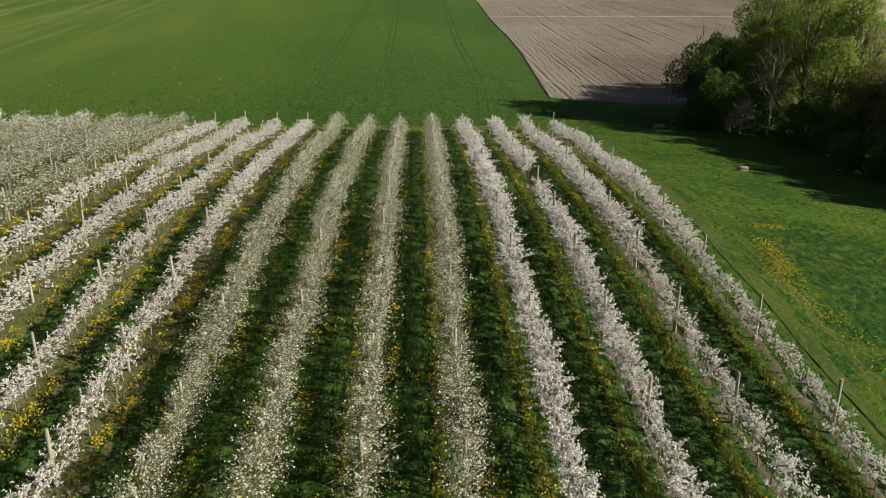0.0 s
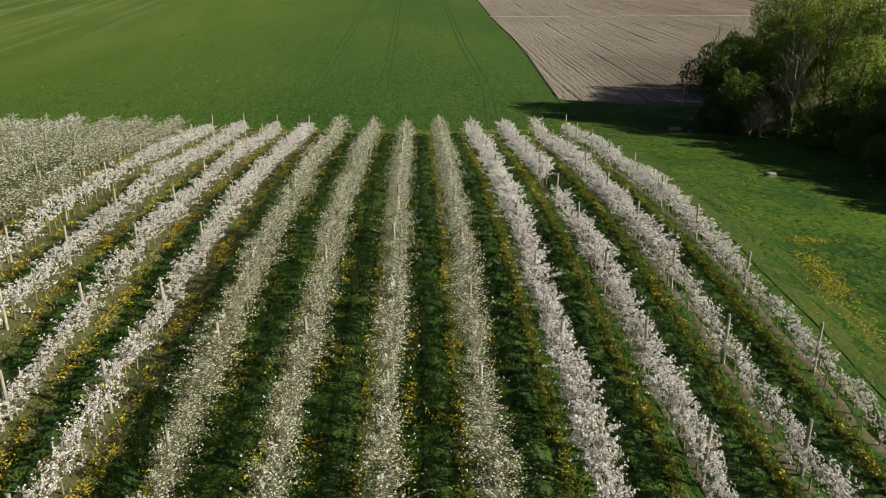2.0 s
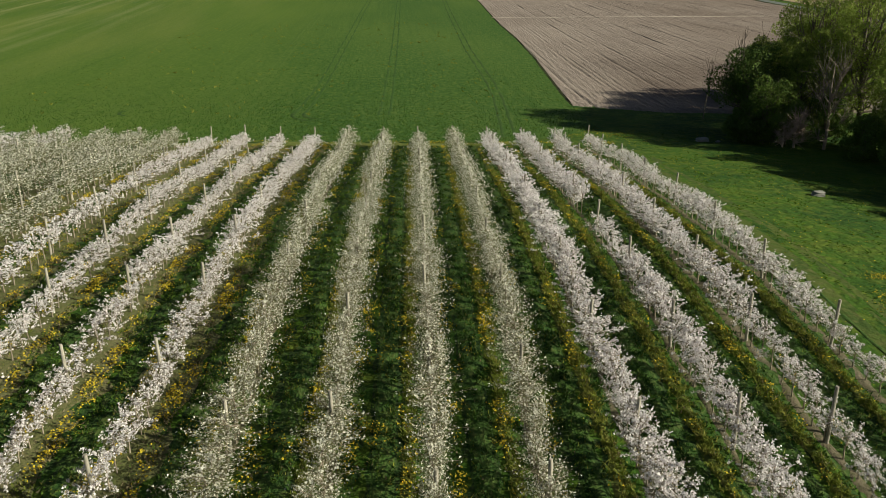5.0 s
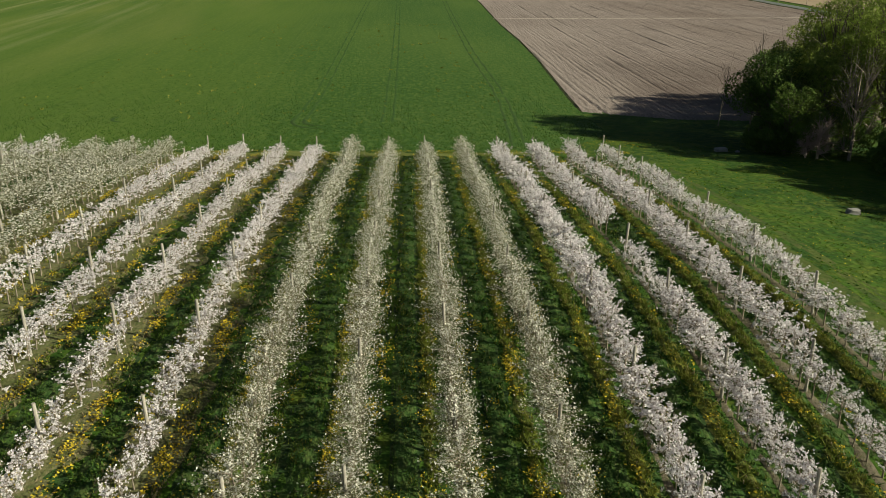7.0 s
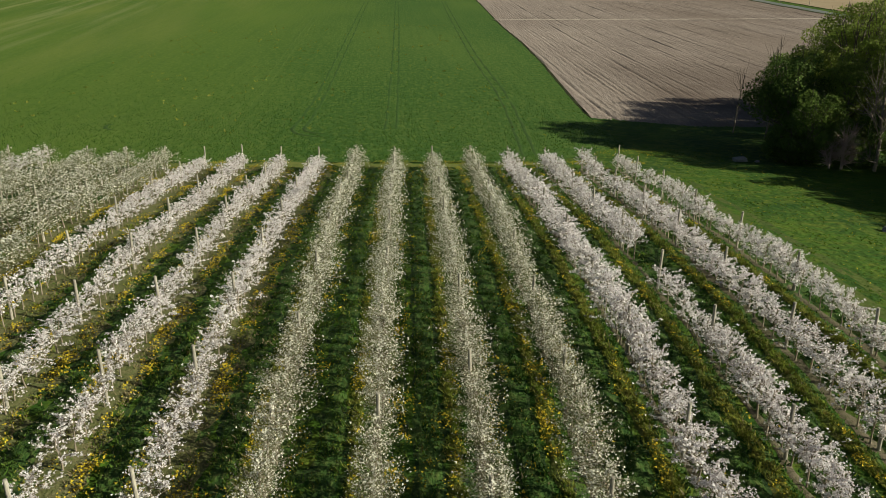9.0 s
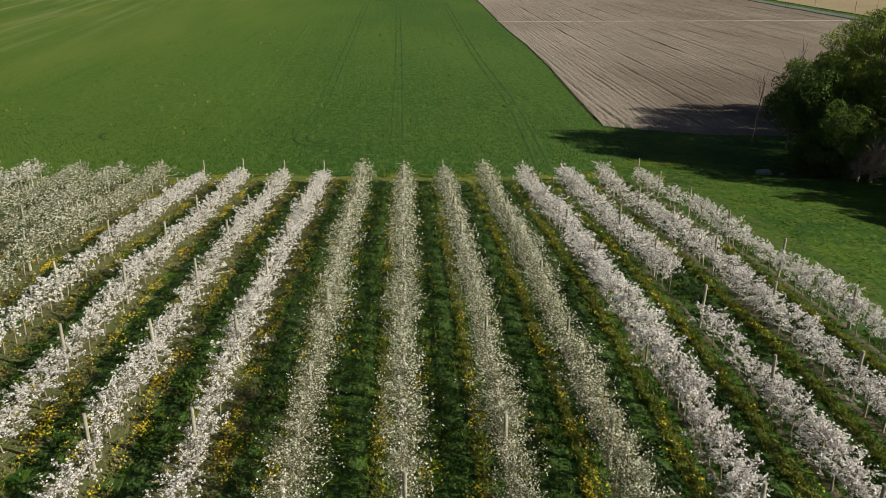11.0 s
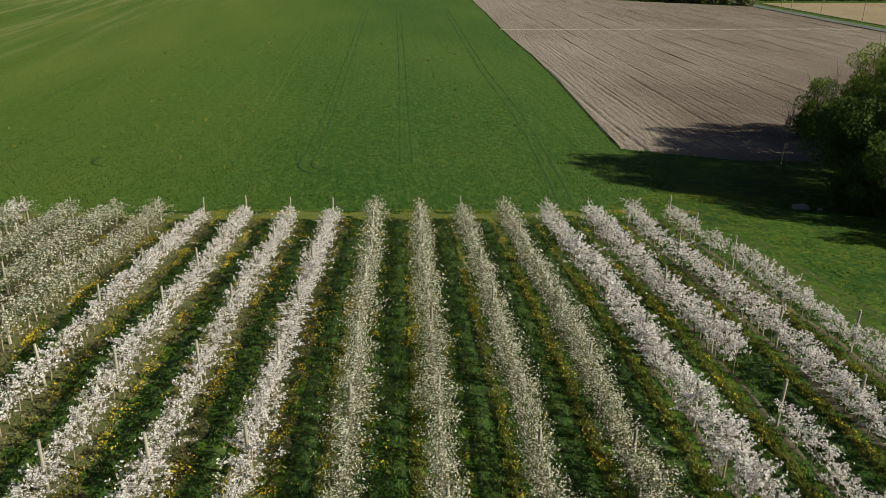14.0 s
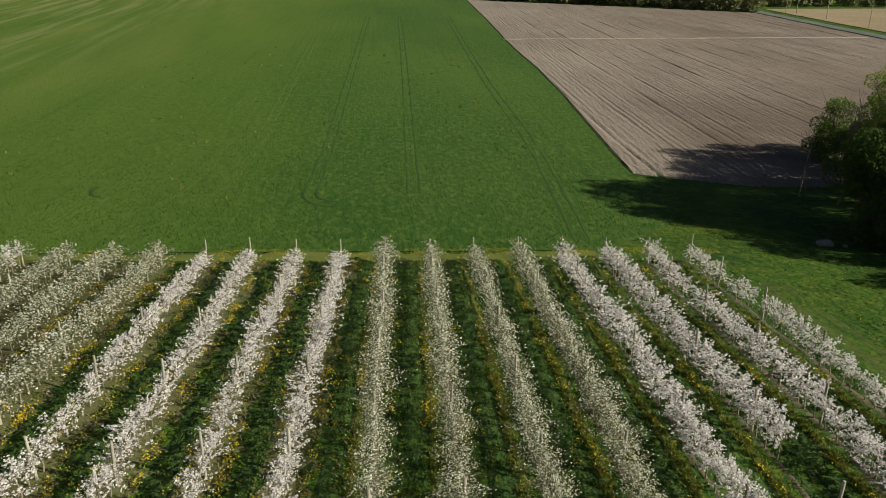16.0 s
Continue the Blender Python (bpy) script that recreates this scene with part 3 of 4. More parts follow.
for x in ROWS_X:
    white = 0 if x not in WHITE else 2 if x <= -16 else 1
    bulk = {(nm, w): [] for w in (False, True) for nm in ("trunk", "leaves", "blossom")}
    for tx_, ty_, tall, turn, pick, wide in tree_sites(x):
        if white and x <= -16:
            white = 2 if ty_ < 66 else 1
        if x <= -36:
            white = 2 if pick % 3 and ty_ > 82 + 4 * math.sin(ty_ * 2.1 + x) and x <= -44 else 0
        if x >= 12:
            white = 2 if ty_ < 38 + 6 * math.sin(ty_) else 1
        if x == 8:
            white = 2 if 43 < ty_ < 50 else 1
        m = pose(tx_, ty_, gz(tx_, ty_)) @ Matrix.Diagonal((wide * WIDE.get(x, 1.24), 1.2, 1, 1)) @ pose(0, 0, 0, 0, 0, turn) @ Matrix.Diagonal((1, 1, tall, 1))
        if NEAR_X[0] < x < NEAR_X[1] and NEAR_Y[0] < ty_ < NEAR_Y[1]:
            tree = new("apple_tree")
            tree.matrix_basis = pose(tx_, ty_, gz(tx_, ty_), 0, 0, turn % 360 // 180 * 180 + turn % 20 - 10) @ Matrix.Diagonal((wide * WIDE.get(x, 1.24), 1.2, tall, 1))
            for nm, me in zip(("trunk", "leaves", "blossom"), VARIANTS[white][pick % 6]):
                part(nm, me, tree)
            if white:
                tagged(tree, "slim trained apple tree covered in pinkish white blossom", "fruit tree", group="apple trees in white bloom")
            else:
                tagged(tree, "slim trained apple tree with sparse cream blossom and buds", "fruit tree", group="apple trees in cream bud")
        else:
            R = np.array(m.to_3x3())
            for nm, (v, q) in zip(("trunk", "leaves", "blossom"), PLAIN[white][pick % 3] if ty_ < max(8, -x / 0.6 - 22) else FAR[white][pick % 5] if x < -46 or (ty_ > 72 and x > -30) else MIDDLE[white][pick % 5] if x > -25 and ty_ < 60 else LIGHT[white][pick % 5]):
                bulk[nm, white > 0].append((v @ R.T + np.array(m.translation), q))
    row = tagged(new("apple_tree_row"), "trellised row of apple trees in " + ("dense pinkish white" if x in WHITE else "sparse cream") + " blossom", "orchard row", group="orchard rows", kind="stuff")
    row.location = (x, 0, gz(x, 0))
    for (nm, flowering), pieces in bulk.items():
        if pieces:
            v, q = joined(pieces)
            material = M_BARK if nm == "trunk" else (M_LEAF if flowering else M_TWIG) if nm == "leaves" else M_BLOOM if flowering else M_CREAM
            part(nm, np_mesh(nm, v - np.array(row.location), q, material), row, kind="stuff")
    ys = np.arange(ROW_START, ROW_END + 1, 0.7)
    if x <= -16:
        soil = new("dry_turf_strip", strip("dry_turf_strip", x - 0.15 + 0.15 * np.sin(ys * 0.7 + x), ys, 1.2, 0.10, M_DRYTURF, 0.3, 150 + x))
        tagged(soil, "dry brownish turf under a row of apple trees", "turf", kind="structure")
    else:
        soil = new("soil_strip", strip("soil_strip", x + 0.1 * np.sin(ys * 0.7 + x), ys, 0.40 if x > 10 else 0.28, 0.035, M_SOIL, 0.3, 150 + x))
        tagged(soil, "bare brown soil strip under a row of apple trees", "soil", kind="structure")
        # bright strip stands in for sun passing under the canopy to the -x side
        soil = new("worn_turf_strip", strip("worn_turf_strip", x - 0.95 + 0.08 * np.sin(ys * 0.9 + x), ys, 0.27, 0.07, M_LIT_FOOT, 0.4, 350 + x))
        tagged(soil, "yellowish olive turf strip at the foot of a row, brightened as sunlit", "turf", kind="structure")

# ---------- grass and dandelions ----------
rng = np.random.default_rng(77)


def patchy(x, y, scale, seed):
    """Soft uneven patches, 0 to 1."""
    s = np.zeros_like(x)
    r = np.random.default_rng(seed)
    for k in range(7):
        a, f, p = r.uniform(0, 6.28), r.uniform(0.6, 1.7) / scale, r.uniform(0, 6.28)
        s += np.sin((x * np.cos(a) + y * np.sin(a)) * f * 6.28 + p)
    return 1 / (1 + np.exp(-1.3 * s))


def scatter(n, x0, x1, y0, y1):
    return rng.uniform(x0, x1, n), rng.uniform(y0, y1, n)


def with_ground(x, y, lift=0.05):
    return np.stack([x, y, ground_z(x, y) + lift], 1)


def alley_offset(x):
    return np.abs((x + ROW / 2) % ROW - ROW / 2)


def tussocks(n, per, x0, x1, y0, y1, spread):
    """Clumped places: the middle of each clump and its members, with how near each member is to the middle."""
    cx, cy = scatter(n, x0, x1, y0, y1)
    dx, dy = rng.normal(0, spread, (2, n * per)) * np.array([[0.75], [1.6]])
    return np.repeat(cx, per) + dx, np.repeat(cy, per) + dy, np.exp(-((dx / 0.75) ** 2 + (dy / 1.6) ** 2) / (2 * spread ** 2))


for n, per, y0, y1, tall in ((9500, 24, 5, 48, 0.16), (7500, 14, 48, 91, 0.16)):
    x, y, mid = tussocks(n, per, -36, 17.5, y0, y1, 0.17)
    off = (x + ROW / 2) % ROW - ROW / 2
    keep = np.abs(off) + rng.normal(0, 0.12, len(x)) > np.where(x > 10, 0.38, 0.24)
    keep &= (np.abs(np.abs(x % ROW - 2) - 0.72) > 0.21) | (rng.uniform(0, 1, len(x)) < 0.12)
    edge = np.where(x < -14, np.abs(off + 0.1) < 1.5, np.abs(off + 0.92) < 0.36) ^ (rng.uniform(0, 1, len(x)) < 0.08 + 0.3 * ((x > -15) & (x < -5)) * patchy(x, y, 4, 9))
    dry = edge & (rng.uniform(0, 1, len(x)) < np.where(x < -13, 0.5, 0.10) * (0.35 + 1.3 * patchy(x, y, 5, 21)))
    for sel, material, lab in ((keep & edge & ~dry, M_BLADE_OLIVE, "olive and yellowish grass along the feet of the rows, brightened as sunlit"), (keep & dry, M_BLADE_DRY, "dry straw-coloured grass along the feet of the rows"), (keep & ~edge & (x > -6), M_BLADE, "lush dark green grass in the middle of the alleys"), (keep & ~edge & (x <= -6), M_BLADE_LIT, "fresh green grass in the middle of the alleys, lightened as sunlit")):
        tuft = new("grass", np_mesh("grass", *blades(rng, with_ground(x, y)[sel], tall * (0.4 + 0.75 * mid[sel]), 0.09 if y0 < 40 else 0.12, 0.6), material))
        tagged(tuft, lab, "grass", kind="stuff")
x, y = scatter(210000, -150, 26, 94, 200)
keep = (y > crop_near_y(x) + 0.5) & (x < crop_edge_x(y)) & (94 + 106 * rng.uniform(0, 1, len(x)) ** 1.6 > y) & (rng.uniform(0, 1, len(x)) < np.clip((x + 150) / 110, 0, 1) ** 1.3)
for ky, kx in TRACKS:
    off = np.abs(np.abs(x - np.interp(y, ky, kx)) - 0.78)
    keep &= (off > 0.36) | (y < ky[0])
turn = np.hypot(x + 17.8, (y - 119) / 1.55)
keep &= ~((x < -17.4) & (y < 119) & ((np.abs(turn - 3.3) < 0.36) | (np.abs(turn - 4.9) < 0.36)))
tuft = new("crop_plants", np_mesh("crop_plants", *blades(rng, with_ground(x, y, 0.1)[keep], 0.17, 0.09, 0.6), M_BLADE_CROP))
tagged(tuft, "young green cereal plants standing in the field", "crop", kind="stuff")
weeds_x, weeds_y, mid = tussocks(420, 5, -75, 14, 112, 290, 0.3)
keep = patchy(weeds_x, weeds_y, 30, 17) > rng.uniform(0.1, 1.0, len(weeds_x))
tuft = new("field_weeds", np_mesh("field_weeds", *blades(rng, with_ground(weeds_x, weeds_y, 0.1)[keep], 0.34, 0.26, 0.6), M_BLADE_OLIVE))
tagged(tuft, "pale weeds standing out in the young crop", "weeds", kind="stuff")
# bright blade ribbon paints in the sunlight that reaches under the rows
row_x = np.repeat(rng.choice(np.arange(-12, 17, 4), 6500), 12)
x = row_x - 0.92 + np.repeat(rng.normal(0, 0.17, 6500), 12) + rng.normal(0, 0.09, 78000)
y = np.repeat(rng.uniform(8, 75, 6500), 12) + rng.normal(0, 0.09, 78000)
tuft = new("grass", np_mesh("grass", *blades(rng, with_ground(x, y, 0.04), 0.17, 0.07, 0.7), M_BLADE_OLIVE))
tagged(tuft, "yellowish weeds in a ribbon along the feet of the rows, brightened as sunlit", "weeds", kind="stuff")

x, y, mid = tussocks(2200, 6, 17.6, 48, 14, 104, 0.4)
keep = (np.abs(x - 18.5 - 0.03 * (y - 20)) > 0.7) & (y > 92 - 60 * (x > 17.6)) & (patchy(x, y, 9, 41) > rng.uniform(-0.2, 0.8, len(x)))
tuft = new("grass", np_mesh("grass", *blades(rng, with_ground(x, y, 0.0)[keep], 0.05 + 0.08 * mid[keep], 0.14, 1.3), M_BLADE_MEADOW))
tagged(tuft, "lush uneven tufts of bright meadow grass", "grass", kind="stuff")

PER = 14
x, y, mid = tussocks(36000, PER, -36, 17.5, 5, 91.5, 0.19)
side = np.repeat(((x + ROW / 2) % ROW - ROW / 2)[::PER], PER)
bed = np.repeat((patchy(x, y, 7, 2) * patchy(x, y, 2.2, 1))[::PER], PER)
luck = np.repeat(rng.uniform(0, 1, 36000), PER)
keep = (luck < (0.10 + 2.0 * bed ** 1.2) * (np.where(x < -13.5, 0.25, 1) * np.exp(-((side + 0.95) / 0.24) ** 2) + np.where(x < -13.5, 1.0, np.where(x < 2, 0.75, 0.25)) * np.exp(-((side - 0.8) / 0.3) ** 2) + np.where(x < 2, 0.06, 0.02)) * np.where(x < -13.5, np.where(y < 45, 1.45, 0.75), np.where(x < 2, np.where(y < 42, 0.75, 0.35), 0.22))) & (alley_offset(x) > 0.3)
fl = new("dandelions", np_mesh("dandelions", *cards(rng, with_ground(x, y, 0.15)[keep] + np.stack([0 * x, 0 * x, 0.10 * mid], 1)[keep] + rng.normal(0, 0.02, (keep.sum(), 3)), 0.09, 0.6), M_DANDELION))
tagged(fl, "yellow dandelions flowering in clumps along the rows", "flowers", kind="stuff")
x, y = scatter(60000, -40, 20, 92.6, 94.6)
keep = rng.uniform(0, 1, len(x)) < 0.16 * patchy(x, y, 6, 8) ** 3
fl = new("dandelions", np_mesh("dandelions", *cards(rng, with_ground(x, y, 0.18)[keep], 0.06, 0.6), M_DANDELION))
tagged(fl, "yellow dandelions along the worn headland track", "flowers", kind="stuff")
BEDS = [(24.0, 0.8, 41.3, 0.4, 420), (22.0, 0.5, 36.4, 1.2, 620), (21.6, 0.6, 33.2, 1.3, 700), (20.7, 0.4, 30.0, 2.0, 240), (21.2, 0.6, 26.5, 1.4, 260), (21.5, 1.0, 22.0, 3.0, 300), (20.0, 3.5, 100.5, 2.5, 700), (12.0, 3.0, 93.5, 0.8, 260)]
x = np.concatenate([rng.normal(a, b, n) for a, b, c, d, n in BEDS] + [rng.uniform(18, 40, 1500)])
y = np.concatenate([rng.normal(c, d, n) for a, b, c, d, n in BEDS] + [rng.uniform(12, 104, 1500)])
keep = (x > 18) | (y > 92)
fl = new("dandelions", np_mesh("dandelions", *cards(rng, with_ground(x, y, 0.09)[keep], 0.07, 0.7), M_DANDELION))
tagged(fl, "yellow dandelions scattered in the meadow", "flowers", kind="stuff")

# ---------- the clump of trees ----------


def facing(rng, c, normals, size, ratio=0.75):
    """Leaves that lie roughly along the outside of a crown."""
    n = len(c)
    nn = normals + rng.normal(0, 0.55, (n, 3))
    nn /= np.linalg.norm(nn, axis=1)[:, None]
    a = np.cross(nn, rng.normal(size=(n, 3)))
    a /= np.linalg.norm(a, axis=1)[:, None]
    b = np.cross(nn, a)
    s = (size * rng.uniform(0.6, 1.35, n) / 2)[:, None]
    a, b = a * s, b * s * ratio
    v = np.stack([c - a * 1.1 - b * 0.6, c + a - b * 0.8, c + a * 0.1 + b * 1.3], 1).reshape(-1, 3)
    return v, np.arange(3 * n).reshape(n, 3)


def leafy_tree(name, x, y, h, spread, leaf_mat, label, seed, n_leaf=4200, leaf=0.34, low=0.15, bare=False):
    """A tapered trunk, limbs that reach to every bough, and boughs of many leaves with gaps between them."""
    r = np.random.default_rng(seed)
    tree = new(name)
    tree.location = (x, y, gz(x, y))
    n = 12 if bare else (30 if h > 8 else 16)
    t = np.sort(r.uniform(low, 0.93, n))
    prof = np.clip(np.sin(np.pi * np.clip(0.12 + 0.80 * t, 0, 1)) ** 0.8, 0.15, 1)
    th = r.uniform(0, 2 * np.pi) + np.arange(n) * 2.4 + r.normal(0, 0.3, n)
    rad = spread * prof * r.uniform(0.35, 0.95, n)
    bough = np.stack([np.cos(th) * rad, np.sin(th) * rad, t * h], 1)
    size = spread * r.uniform(0.24, 0.46, n) * (0.55 + 0.45 * prof)
    bough[:, 2] = np.minimum(bough[:, 2], h - size * 0.75)
    top = np.array([r.normal(0, 0.04) * h, r.normal(0, 0.04) * h, h * 0.86])
    stem = [(0, 0, -0.3), tuple(top * 0.33 + r.normal(0, 0.02, 3) * h), tuple(top * 0.66 + r.normal(0, 0.02, 3) * h), tuple(top)]
    slender = bare and spread < 2.2 and h > 8
    k = h * (0.027 if "bare_shrub" in name else 0.008 if slender else 0.014)
    wood = [tube(stem, [k * 1.3, k, k * 0.7, k * 0.25], 8)]
    for c in bough:
        f = np.clip(c[2] / h * (0.92 if slender else 0.62), 0.08, 0.9)
        a = top * f
        mid = (a + c) / 2 + r.normal(0, 0.15 if bare else 0.05, 3) * spread + (0, 0, -0.04 * h)
        wood.append(tube([a, mid, c], [k * 0.5, k * 0.34, k * 0.14], 5))
        for _ in range(34 if "bare_shrub" in name else 15 if bare and not slender else 3):
            e = c + r.normal(0, 0.30, 3) * spread + (0, 0, 0.06 * h)
            g = mid + (c - mid) * r.uniform(0.1, 0.9)
            wood.append(tube([g, (g + e) / 2 + r.normal(0, 0.04, 3) * spread, e], [k * 0.2, k * 0.14, k * 0.06], 3))
    part("trunk", np_mesh("trunk", *joined(wood), M_DEAD if "bare_shrub" in name else M_LIMB if bare else M_TRUNK), tree)
    if not bare:
        w = size ** 2
        pick = r.choice(n, n_leaf, p=w / w.sum())
        d = r.normal(size=(n_leaf, 3))
        d[:, 2] += 0.25
        d /= np.linalg.norm(d, axis=1)[:, None]
        lump = 1 + 0.16 * np.sin(d[:, 0] * 7 + pick) * np.sin(d[:, 1] * 6 + 2 * pick) + r.normal(0, 0.10, n_leaf)
        c = bough[pick] + d * (size[pick] * lump)[:, None] * np.array([1, 1, 0.85])
        deep = np.min(np.linalg.norm(c[:, None, :] - bough[None], axis=2) / size[None], axis=1)
        keep = ((deep > 0.72) | (r.uniform(0, 1, n_leaf) < 0.25)) & (c[:, 2] > 0.15)
        part("crown", np_mesh("crown", *facing(r, c[keep], d[keep], leaf), leaf_mat), tree)
    return tagged(tree, label, "shrub" if "shrub" in name else "tree", group="trees in the clump")


G1 = "tall broadleaf tree with fresh bright green spring leaves"
G2 = "dense dark green shrub at the edge of the tree clump"
G3 = "tree with olive and brownish young spring leaves"
CLUMP = [
    ("tree", 39.0, 100.4, 12.5, 4.0, M_CROWN_DARK, "rounded dark green tree at the edge of the ploughed field"), ("tree", 43, 106, 12.5, 3.8, M_CROWN, G1),
    ("tree", 50, 106, 19.5, 5.0, M_CROWN, G1), ("tree", 53, 98, 20.5, 5.0, M_CROWN, G1), ("tree", 57, 108, 21.8, 5.4, M_CROWN, G1),
    ("tree", 55.5, 92, 18.0, 4.6, M_CROWN, G1), ("tree", 46.8, 98.2, 14.0, 4.0, M_CROWN, G1), ("tree", 44.5, 97, 11.5, 3.6, M_CROWN, G1),
    ("tree", 57, 122, 15.0, 4.8, M_CROWN, G1), ("tree", 53.5, 115, 15.0, 4.6, M_CROWN, G1), ("tree", 60, 133, 15.2, 5.0, M_CROWN, G1), ("tree", 63, 126, 16.0, 4.8, M_CROWN, G1), ("tree", 56.3, 141, 9.2, 3.0, M_CROWN_D, "slim open-crowned green tree at the far end of the clump"), ("shrub", 54.0, 138, 4.5, 2.8, M_CROWN_D, G2), ("shrub", 58.0, 143, 5.0, 3.0, M_CROWN_D, G2), ("shrub", 57.5, 136, 6.0, 3.2, M_CROWN_D, G2),
    ("tree", 50, 85, 13.0, 3.8, M_CROWN, G1), ("tree", 51.5, 77, 11.0, 3.4, M_CROWN_O, G3), ("tree", 50, 69, 9.0, 3.0, M_CROWN_O, G3),
    ("tree", 51, 61, 9.0, 3.2, M_CROWN, G1), ("tree", 50, 52, 8.5, 3.0, M_CROWN_O, G3),
    ("tree", 57, 77, 13.0, 4.4, M_CROWN, G1), ("tree", 58, 68, 13.0, 4.4, M_CROWN, G1), ("tree", 57, 59, 12.0, 4.2, M_CROWN, G1), ("tree", 58, 50, 12.0, 4.2, M_CROWN, G1), ("tree", 58, 41, 12.0, 4.2, M_CROWN, G1),
    ("tree", 54, 46, 10.0, 3.8, M_CROWN, G1), ("tree", 54.5, 55, 10.5, 4.0, M_CROWN_O, G3), ("tree", 54, 64, 10.5, 4.0, M_CROWN, G1), ("tree", 54, 73, 10.5, 4.0, M_CROWN, G1), ("tree", 54.5, 82, 11.0, 4.0, M_CROWN, G1),
    ("shrub", 46.5, 100.5, 4.0, 2.6, M_CROWN_D, G2), ("shrub", 50, 101, 4.0, 2.8, M_CROWN_D, G2), ("shrub", 50, 89.5, 3.6, 2.4, M_CROWN_D, G2), ("shrub", 53, 87, 4.0, 2.6, M_CROWN_D, G2), 
    # the shrub at x 45.8 has darker leaves in place of missing shade
    ("shrub", 37.4, 96.6, 4.6, 2.2, M_CROWN_D, G2), ("shrub", 36.9, 94.9, 5.4, 2.3, M_CROWN_DARK, G2), ("shrub", 41.2, 93.0, 6.2, 2.5, M_CROWN_D, G2), ("shrub", 38.8, 93.8, 8.2, 2.9, M_CROWN_D, "leafy green shrub at the edge of the tree clump"), ("shrub", 45.8, 92.5, 6.0, 2.8, M_CROWN_DARK, "leafy green shrub at the edge of the tree clump"),
    ("shrub", 46, 84, 5.0, 2.6, M_CROWN_D, G2), ("shrub", 47, 77, 5.0, 2.6, M_CROWN_D, G2), ("shrub", 45.5, 70, 4.0, 2.4, M_CROWN_D, G2),
    ("shrub", 45, 62, 4.0, 2.4, M_CROWN_D, G2), ("shrub", 44, 54, 3.8, 2.4, M_CROWN_D, G2), ("shrub", 45, 46, 4.0, 2.6, M_CROWN_D, G2),
    # mostly hidden tree and undergrowth, added to block light beneath the crowns
    ("tree", 58.5, 116.5, 15.0, 4.4, M_CROWN, G1), ("shrub", 56.5, 126, 6.0, 3.0, M_CROWN_D, G2), ("shrub", 46, 112, 5.0, 2.8, M_CROWN_D, G2), ("shrub", 51, 121, 5.0, 2.8, M_CROWN_D, G2), ("shrub", 55, 130, 5.0, 2.8, M_CROWN_D, G2),
]
for k, (nm, x, y, h, sp, lm, lab) in enumerate(CLUMP):
    leafy_tree(nm, x, y, h, sp, lm, lab, 500 + k, n_leaf=(16000 if h > 17 else 18500 if h > 13 else 13500 if y < 135 else 5400) if nm == "tree" else 8000, leaf=0.245 if nm == "tree" else 0.19, low=0.22 if nm == "tree" else 0.12)
BARE = [(39.1, 116, 9.8, 1.5), (41.7, 111.5, 14.0, 1.9), (44.6, 90, 12.0, 3.6)]
for k, (x, y, h, sp) in enumerate(BARE):
    leafy_tree("bare_tree", x, y, h, sp, None, "leafless grey tree with thin spreading branches", 600 + k, bare=True)
for k, (x, y, h, sp) in enumerate([(41.4, 91.0, 4.8, 2.1), (40.2, 91.4, 3.4, 1.6)]):
    leafy_tree("bare_shrub", x, y, h, sp, None, "leafless brown shrub with a tangle of twigs", 620 + k, bare=True, low=0.12)

# ---------- stones ----------


def stone(name, sx_, sy_, sz_, seed, material=None):
    r = random.Random(seed)
    bm = bmesh.new()
    bmesh.ops.create_cube(bm, size=1)
    bmesh.ops.subdivide_edges(bm, edges=bm.edges, cuts=2, use_grid_fill=True)
    for v in bm.verts:
        v.co = Vector((v.co.x * sx_, v.co.y * sy_, v.co.z * sz_)) * (1 - 0.06 * (v.co.length > 0.7)) + Vector([r.uniform(-0.03, 0.03) for _ in range(3)])
    bmesh.ops.bevel(bm, geom=[e for e in bm.edges if e.calc_face_angle(0) > 0.8], offset=0.03, segments=1, affect="EDGES")
    me = bpy.data.meshes.new(name)
    bm.to_mesh(me)
    bm.free()
    me.materials.append(material or M_STONE)
    return me


pile = tagged(new("stone_slab_stack"), "low stack of pale flat stone slabs lying in the meadow", "stone stack")
pile.location = (31.6, 65.2, gz(31.6, 65.2))
for k in range(3):
    s = part("slab", stone("slab", 1.1 - 0.10 * k, 0.85 - 0.07 * k, 0.14, 70 + k), pile)
    s.location, s.rotation_euler = (0.05 * k, 0.04 * k, 0.07 + 0.13 * k), (0, 0, 0.2 * k - 0.3)
for k, (x, y, w) in enumerate([(31.8, 95.6, 1.5), (33.6, 95.0, 0.6), (44.5, 66.5, 0.8), (46, 65.5, 0.6), (43.2, 68, 0.5)]):
    s = new("boulder", stone("boulder", w, w * 0.7, w * 0.28, 90 + k, M_BOULDER))
    s.matrix_basis = pose(x, y, gz(x, y) + w * 0.12, 3, -4, 40 * k)
    tagged(s, "pale grey boulder lying at the foot of the trees", "boulder", group="boulders")

# ---------- far distance: utility poles and woods ----------


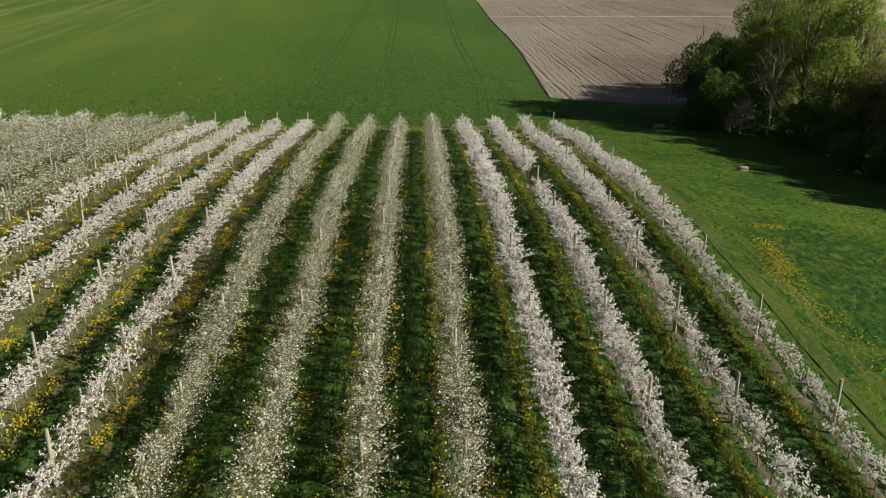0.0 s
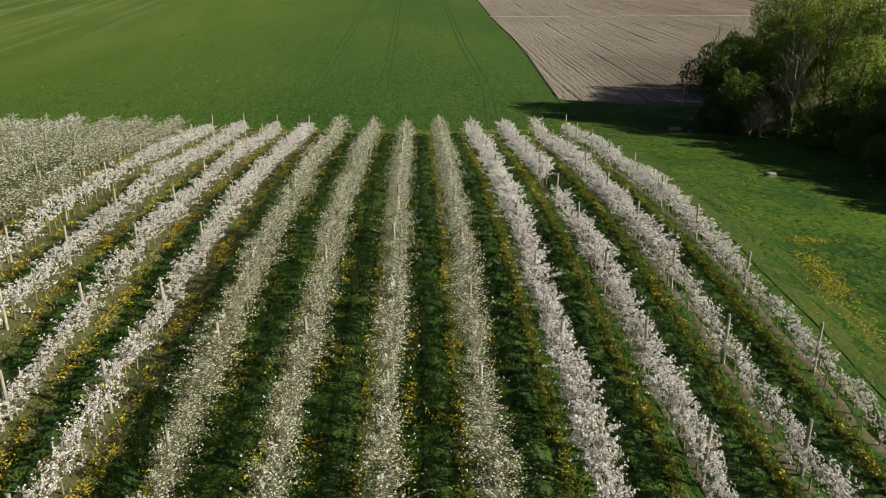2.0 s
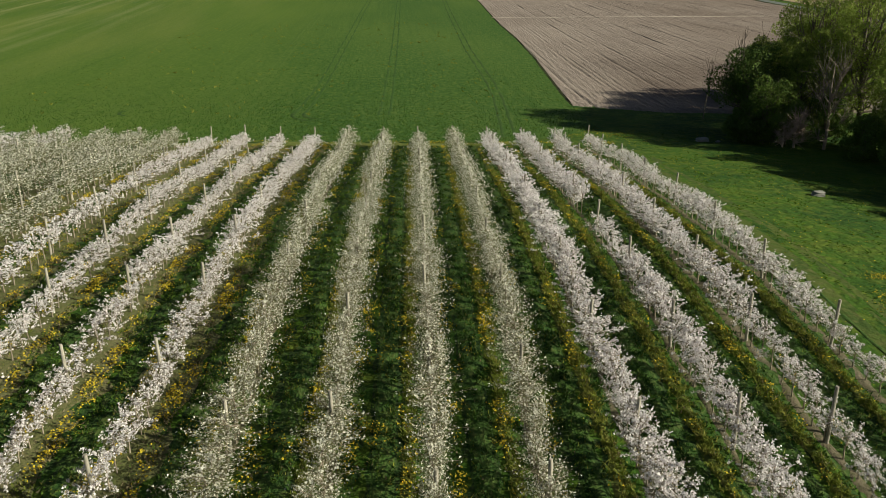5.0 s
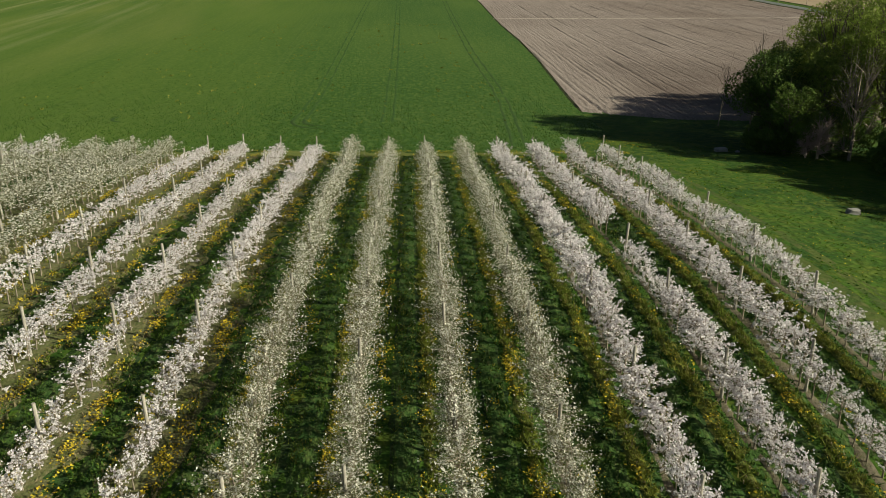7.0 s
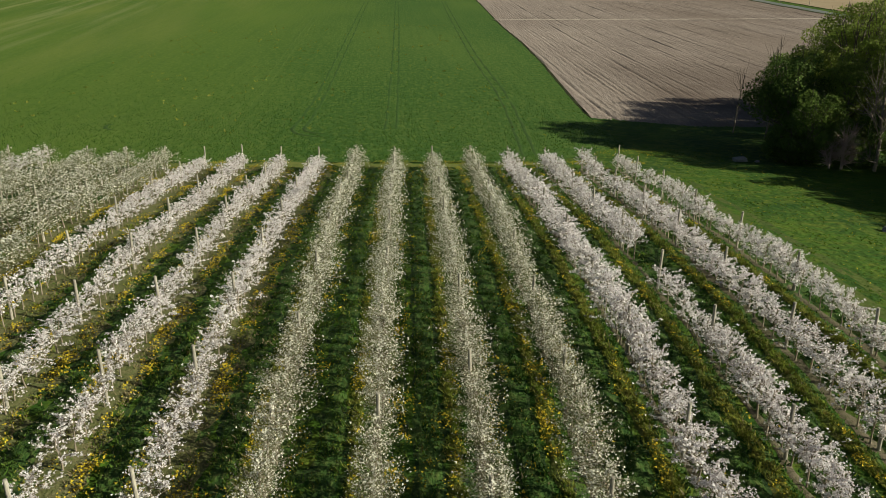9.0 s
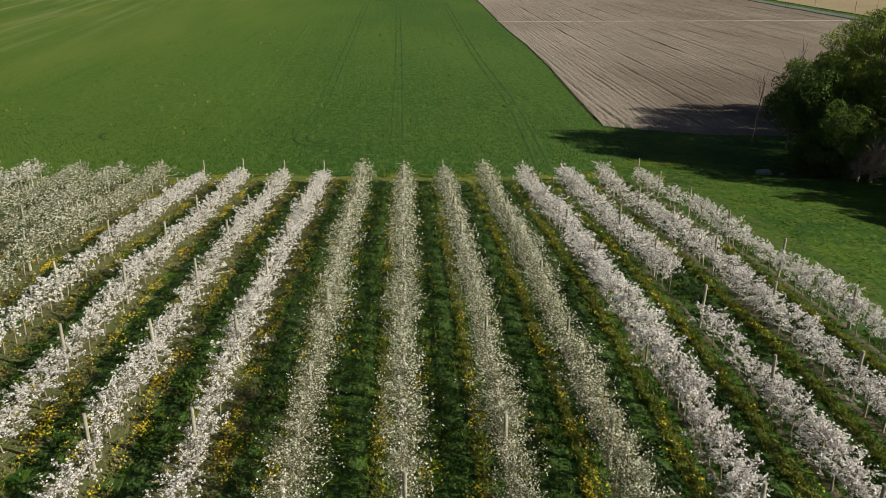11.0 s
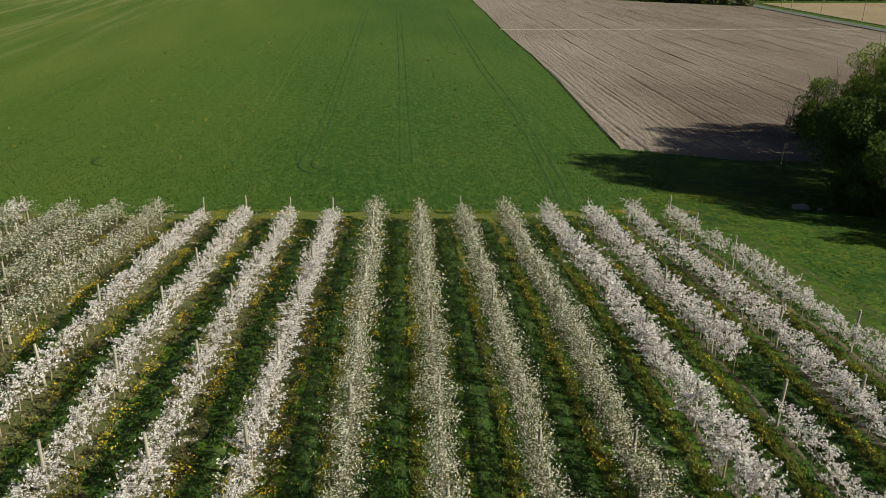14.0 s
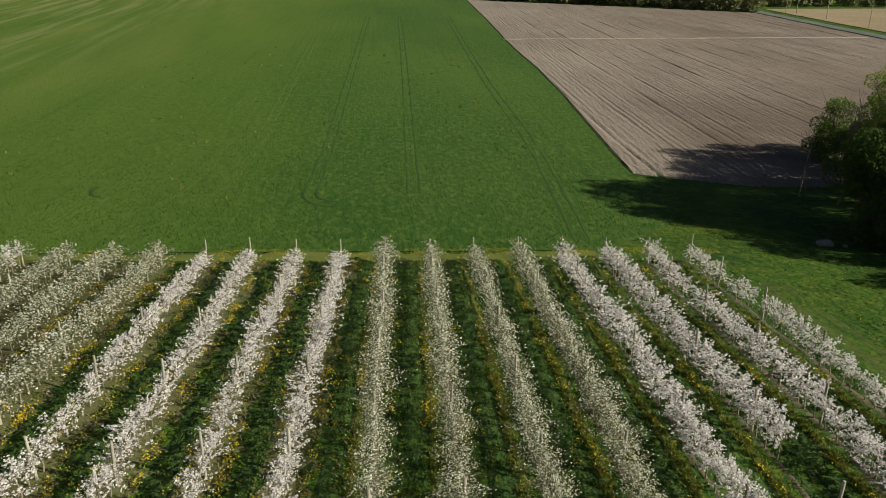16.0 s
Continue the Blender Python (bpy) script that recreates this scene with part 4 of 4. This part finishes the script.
def utility_pole(x, y, h=9.0):
    pole = tagged(new("utility_pole"), "slim wooden utility pole beside the country road", "utility pole", group="utility poles")
    pole.location = (x, y, gz(x, y))
    part("shaft", np_mesh("shaft", *tube([(0, 0, -0.3), (0, 0, h)], [0.17, 0.11], 8), M_POLE), pole)
    part("crossarm", np_mesh("crossarm", *tube([(-1.1, 0, h - 0.5), (1.1, 0, h - 0.5)], [0.07, 0.07], 4), M_POLE), pole)


for x, y in [(175, 341), (174.5, 374), (162.6 + 5, 388), (174, 412), (176, 308), (177, 276)]:
    utility_pole(x, y)


def woods(name, x0, x1, y0, y1, depth, n, h, seed, label):
    """A far wood: trunks and leaf sprays of many trees in one."""
    r = np.random.default_rng(seed)
    wood, leaves = [], []
    for _ in range(n):
        x = r.uniform(x0, x1)
        y = y0 + (y1 - y0) * (x - x0) / (x1 - x0) + r.uniform(0, depth)
        hh, z = h * r.uniform(0.7, 1.2), gz(x, y)
        wood.append(tube([(x, y, z - 0.3), (x + r.normal(0, 0.3), y, z + hh * 0.75)], [0.25, 0.08], 4))
        m = 75
        th, rad, t = r.uniform(0, 6.28, m), np.sqrt(r.uniform(0, 1, m)), r.uniform(0.05, 1, m)
        w = hh * 0.3 * np.sin(np.clip(t * 2.6 + 0.45, 0, 3.1))
        leaves.append(np.stack([x + np.cos(th) * rad * w, y + np.sin(th) * rad * w, z + t * hh], 1) + r.normal(0, 0.35, (m, 3)))
    ob = tagged(new(name), label, "woods", kind="stuff")
    ob.location = (0, 0, 0)
    part("trunks", np_mesh("trunks", *joined(wood), M_TRUNK), ob, kind="stuff")
    part("leaves", np_mesh("leaves", *cards(r, np.concatenate(leaves), 1.7), M_FARWOOD), ob, kind="stuff")


woods("far_woods", 40, 165, 496, 412, 30, 150, 12.0, 1, "distant wood of green and brown spring trees behind the fields")
woods("far_woods", 170, 420, 445, 445, 40, 190, 12.0, 3, "distant wood of green and brown spring trees beyond the road")
woods("far_woods", -700, 40, 600, 600, 50, 240, 13.0, 2, "distant wood of green and brown spring trees behind the crop")
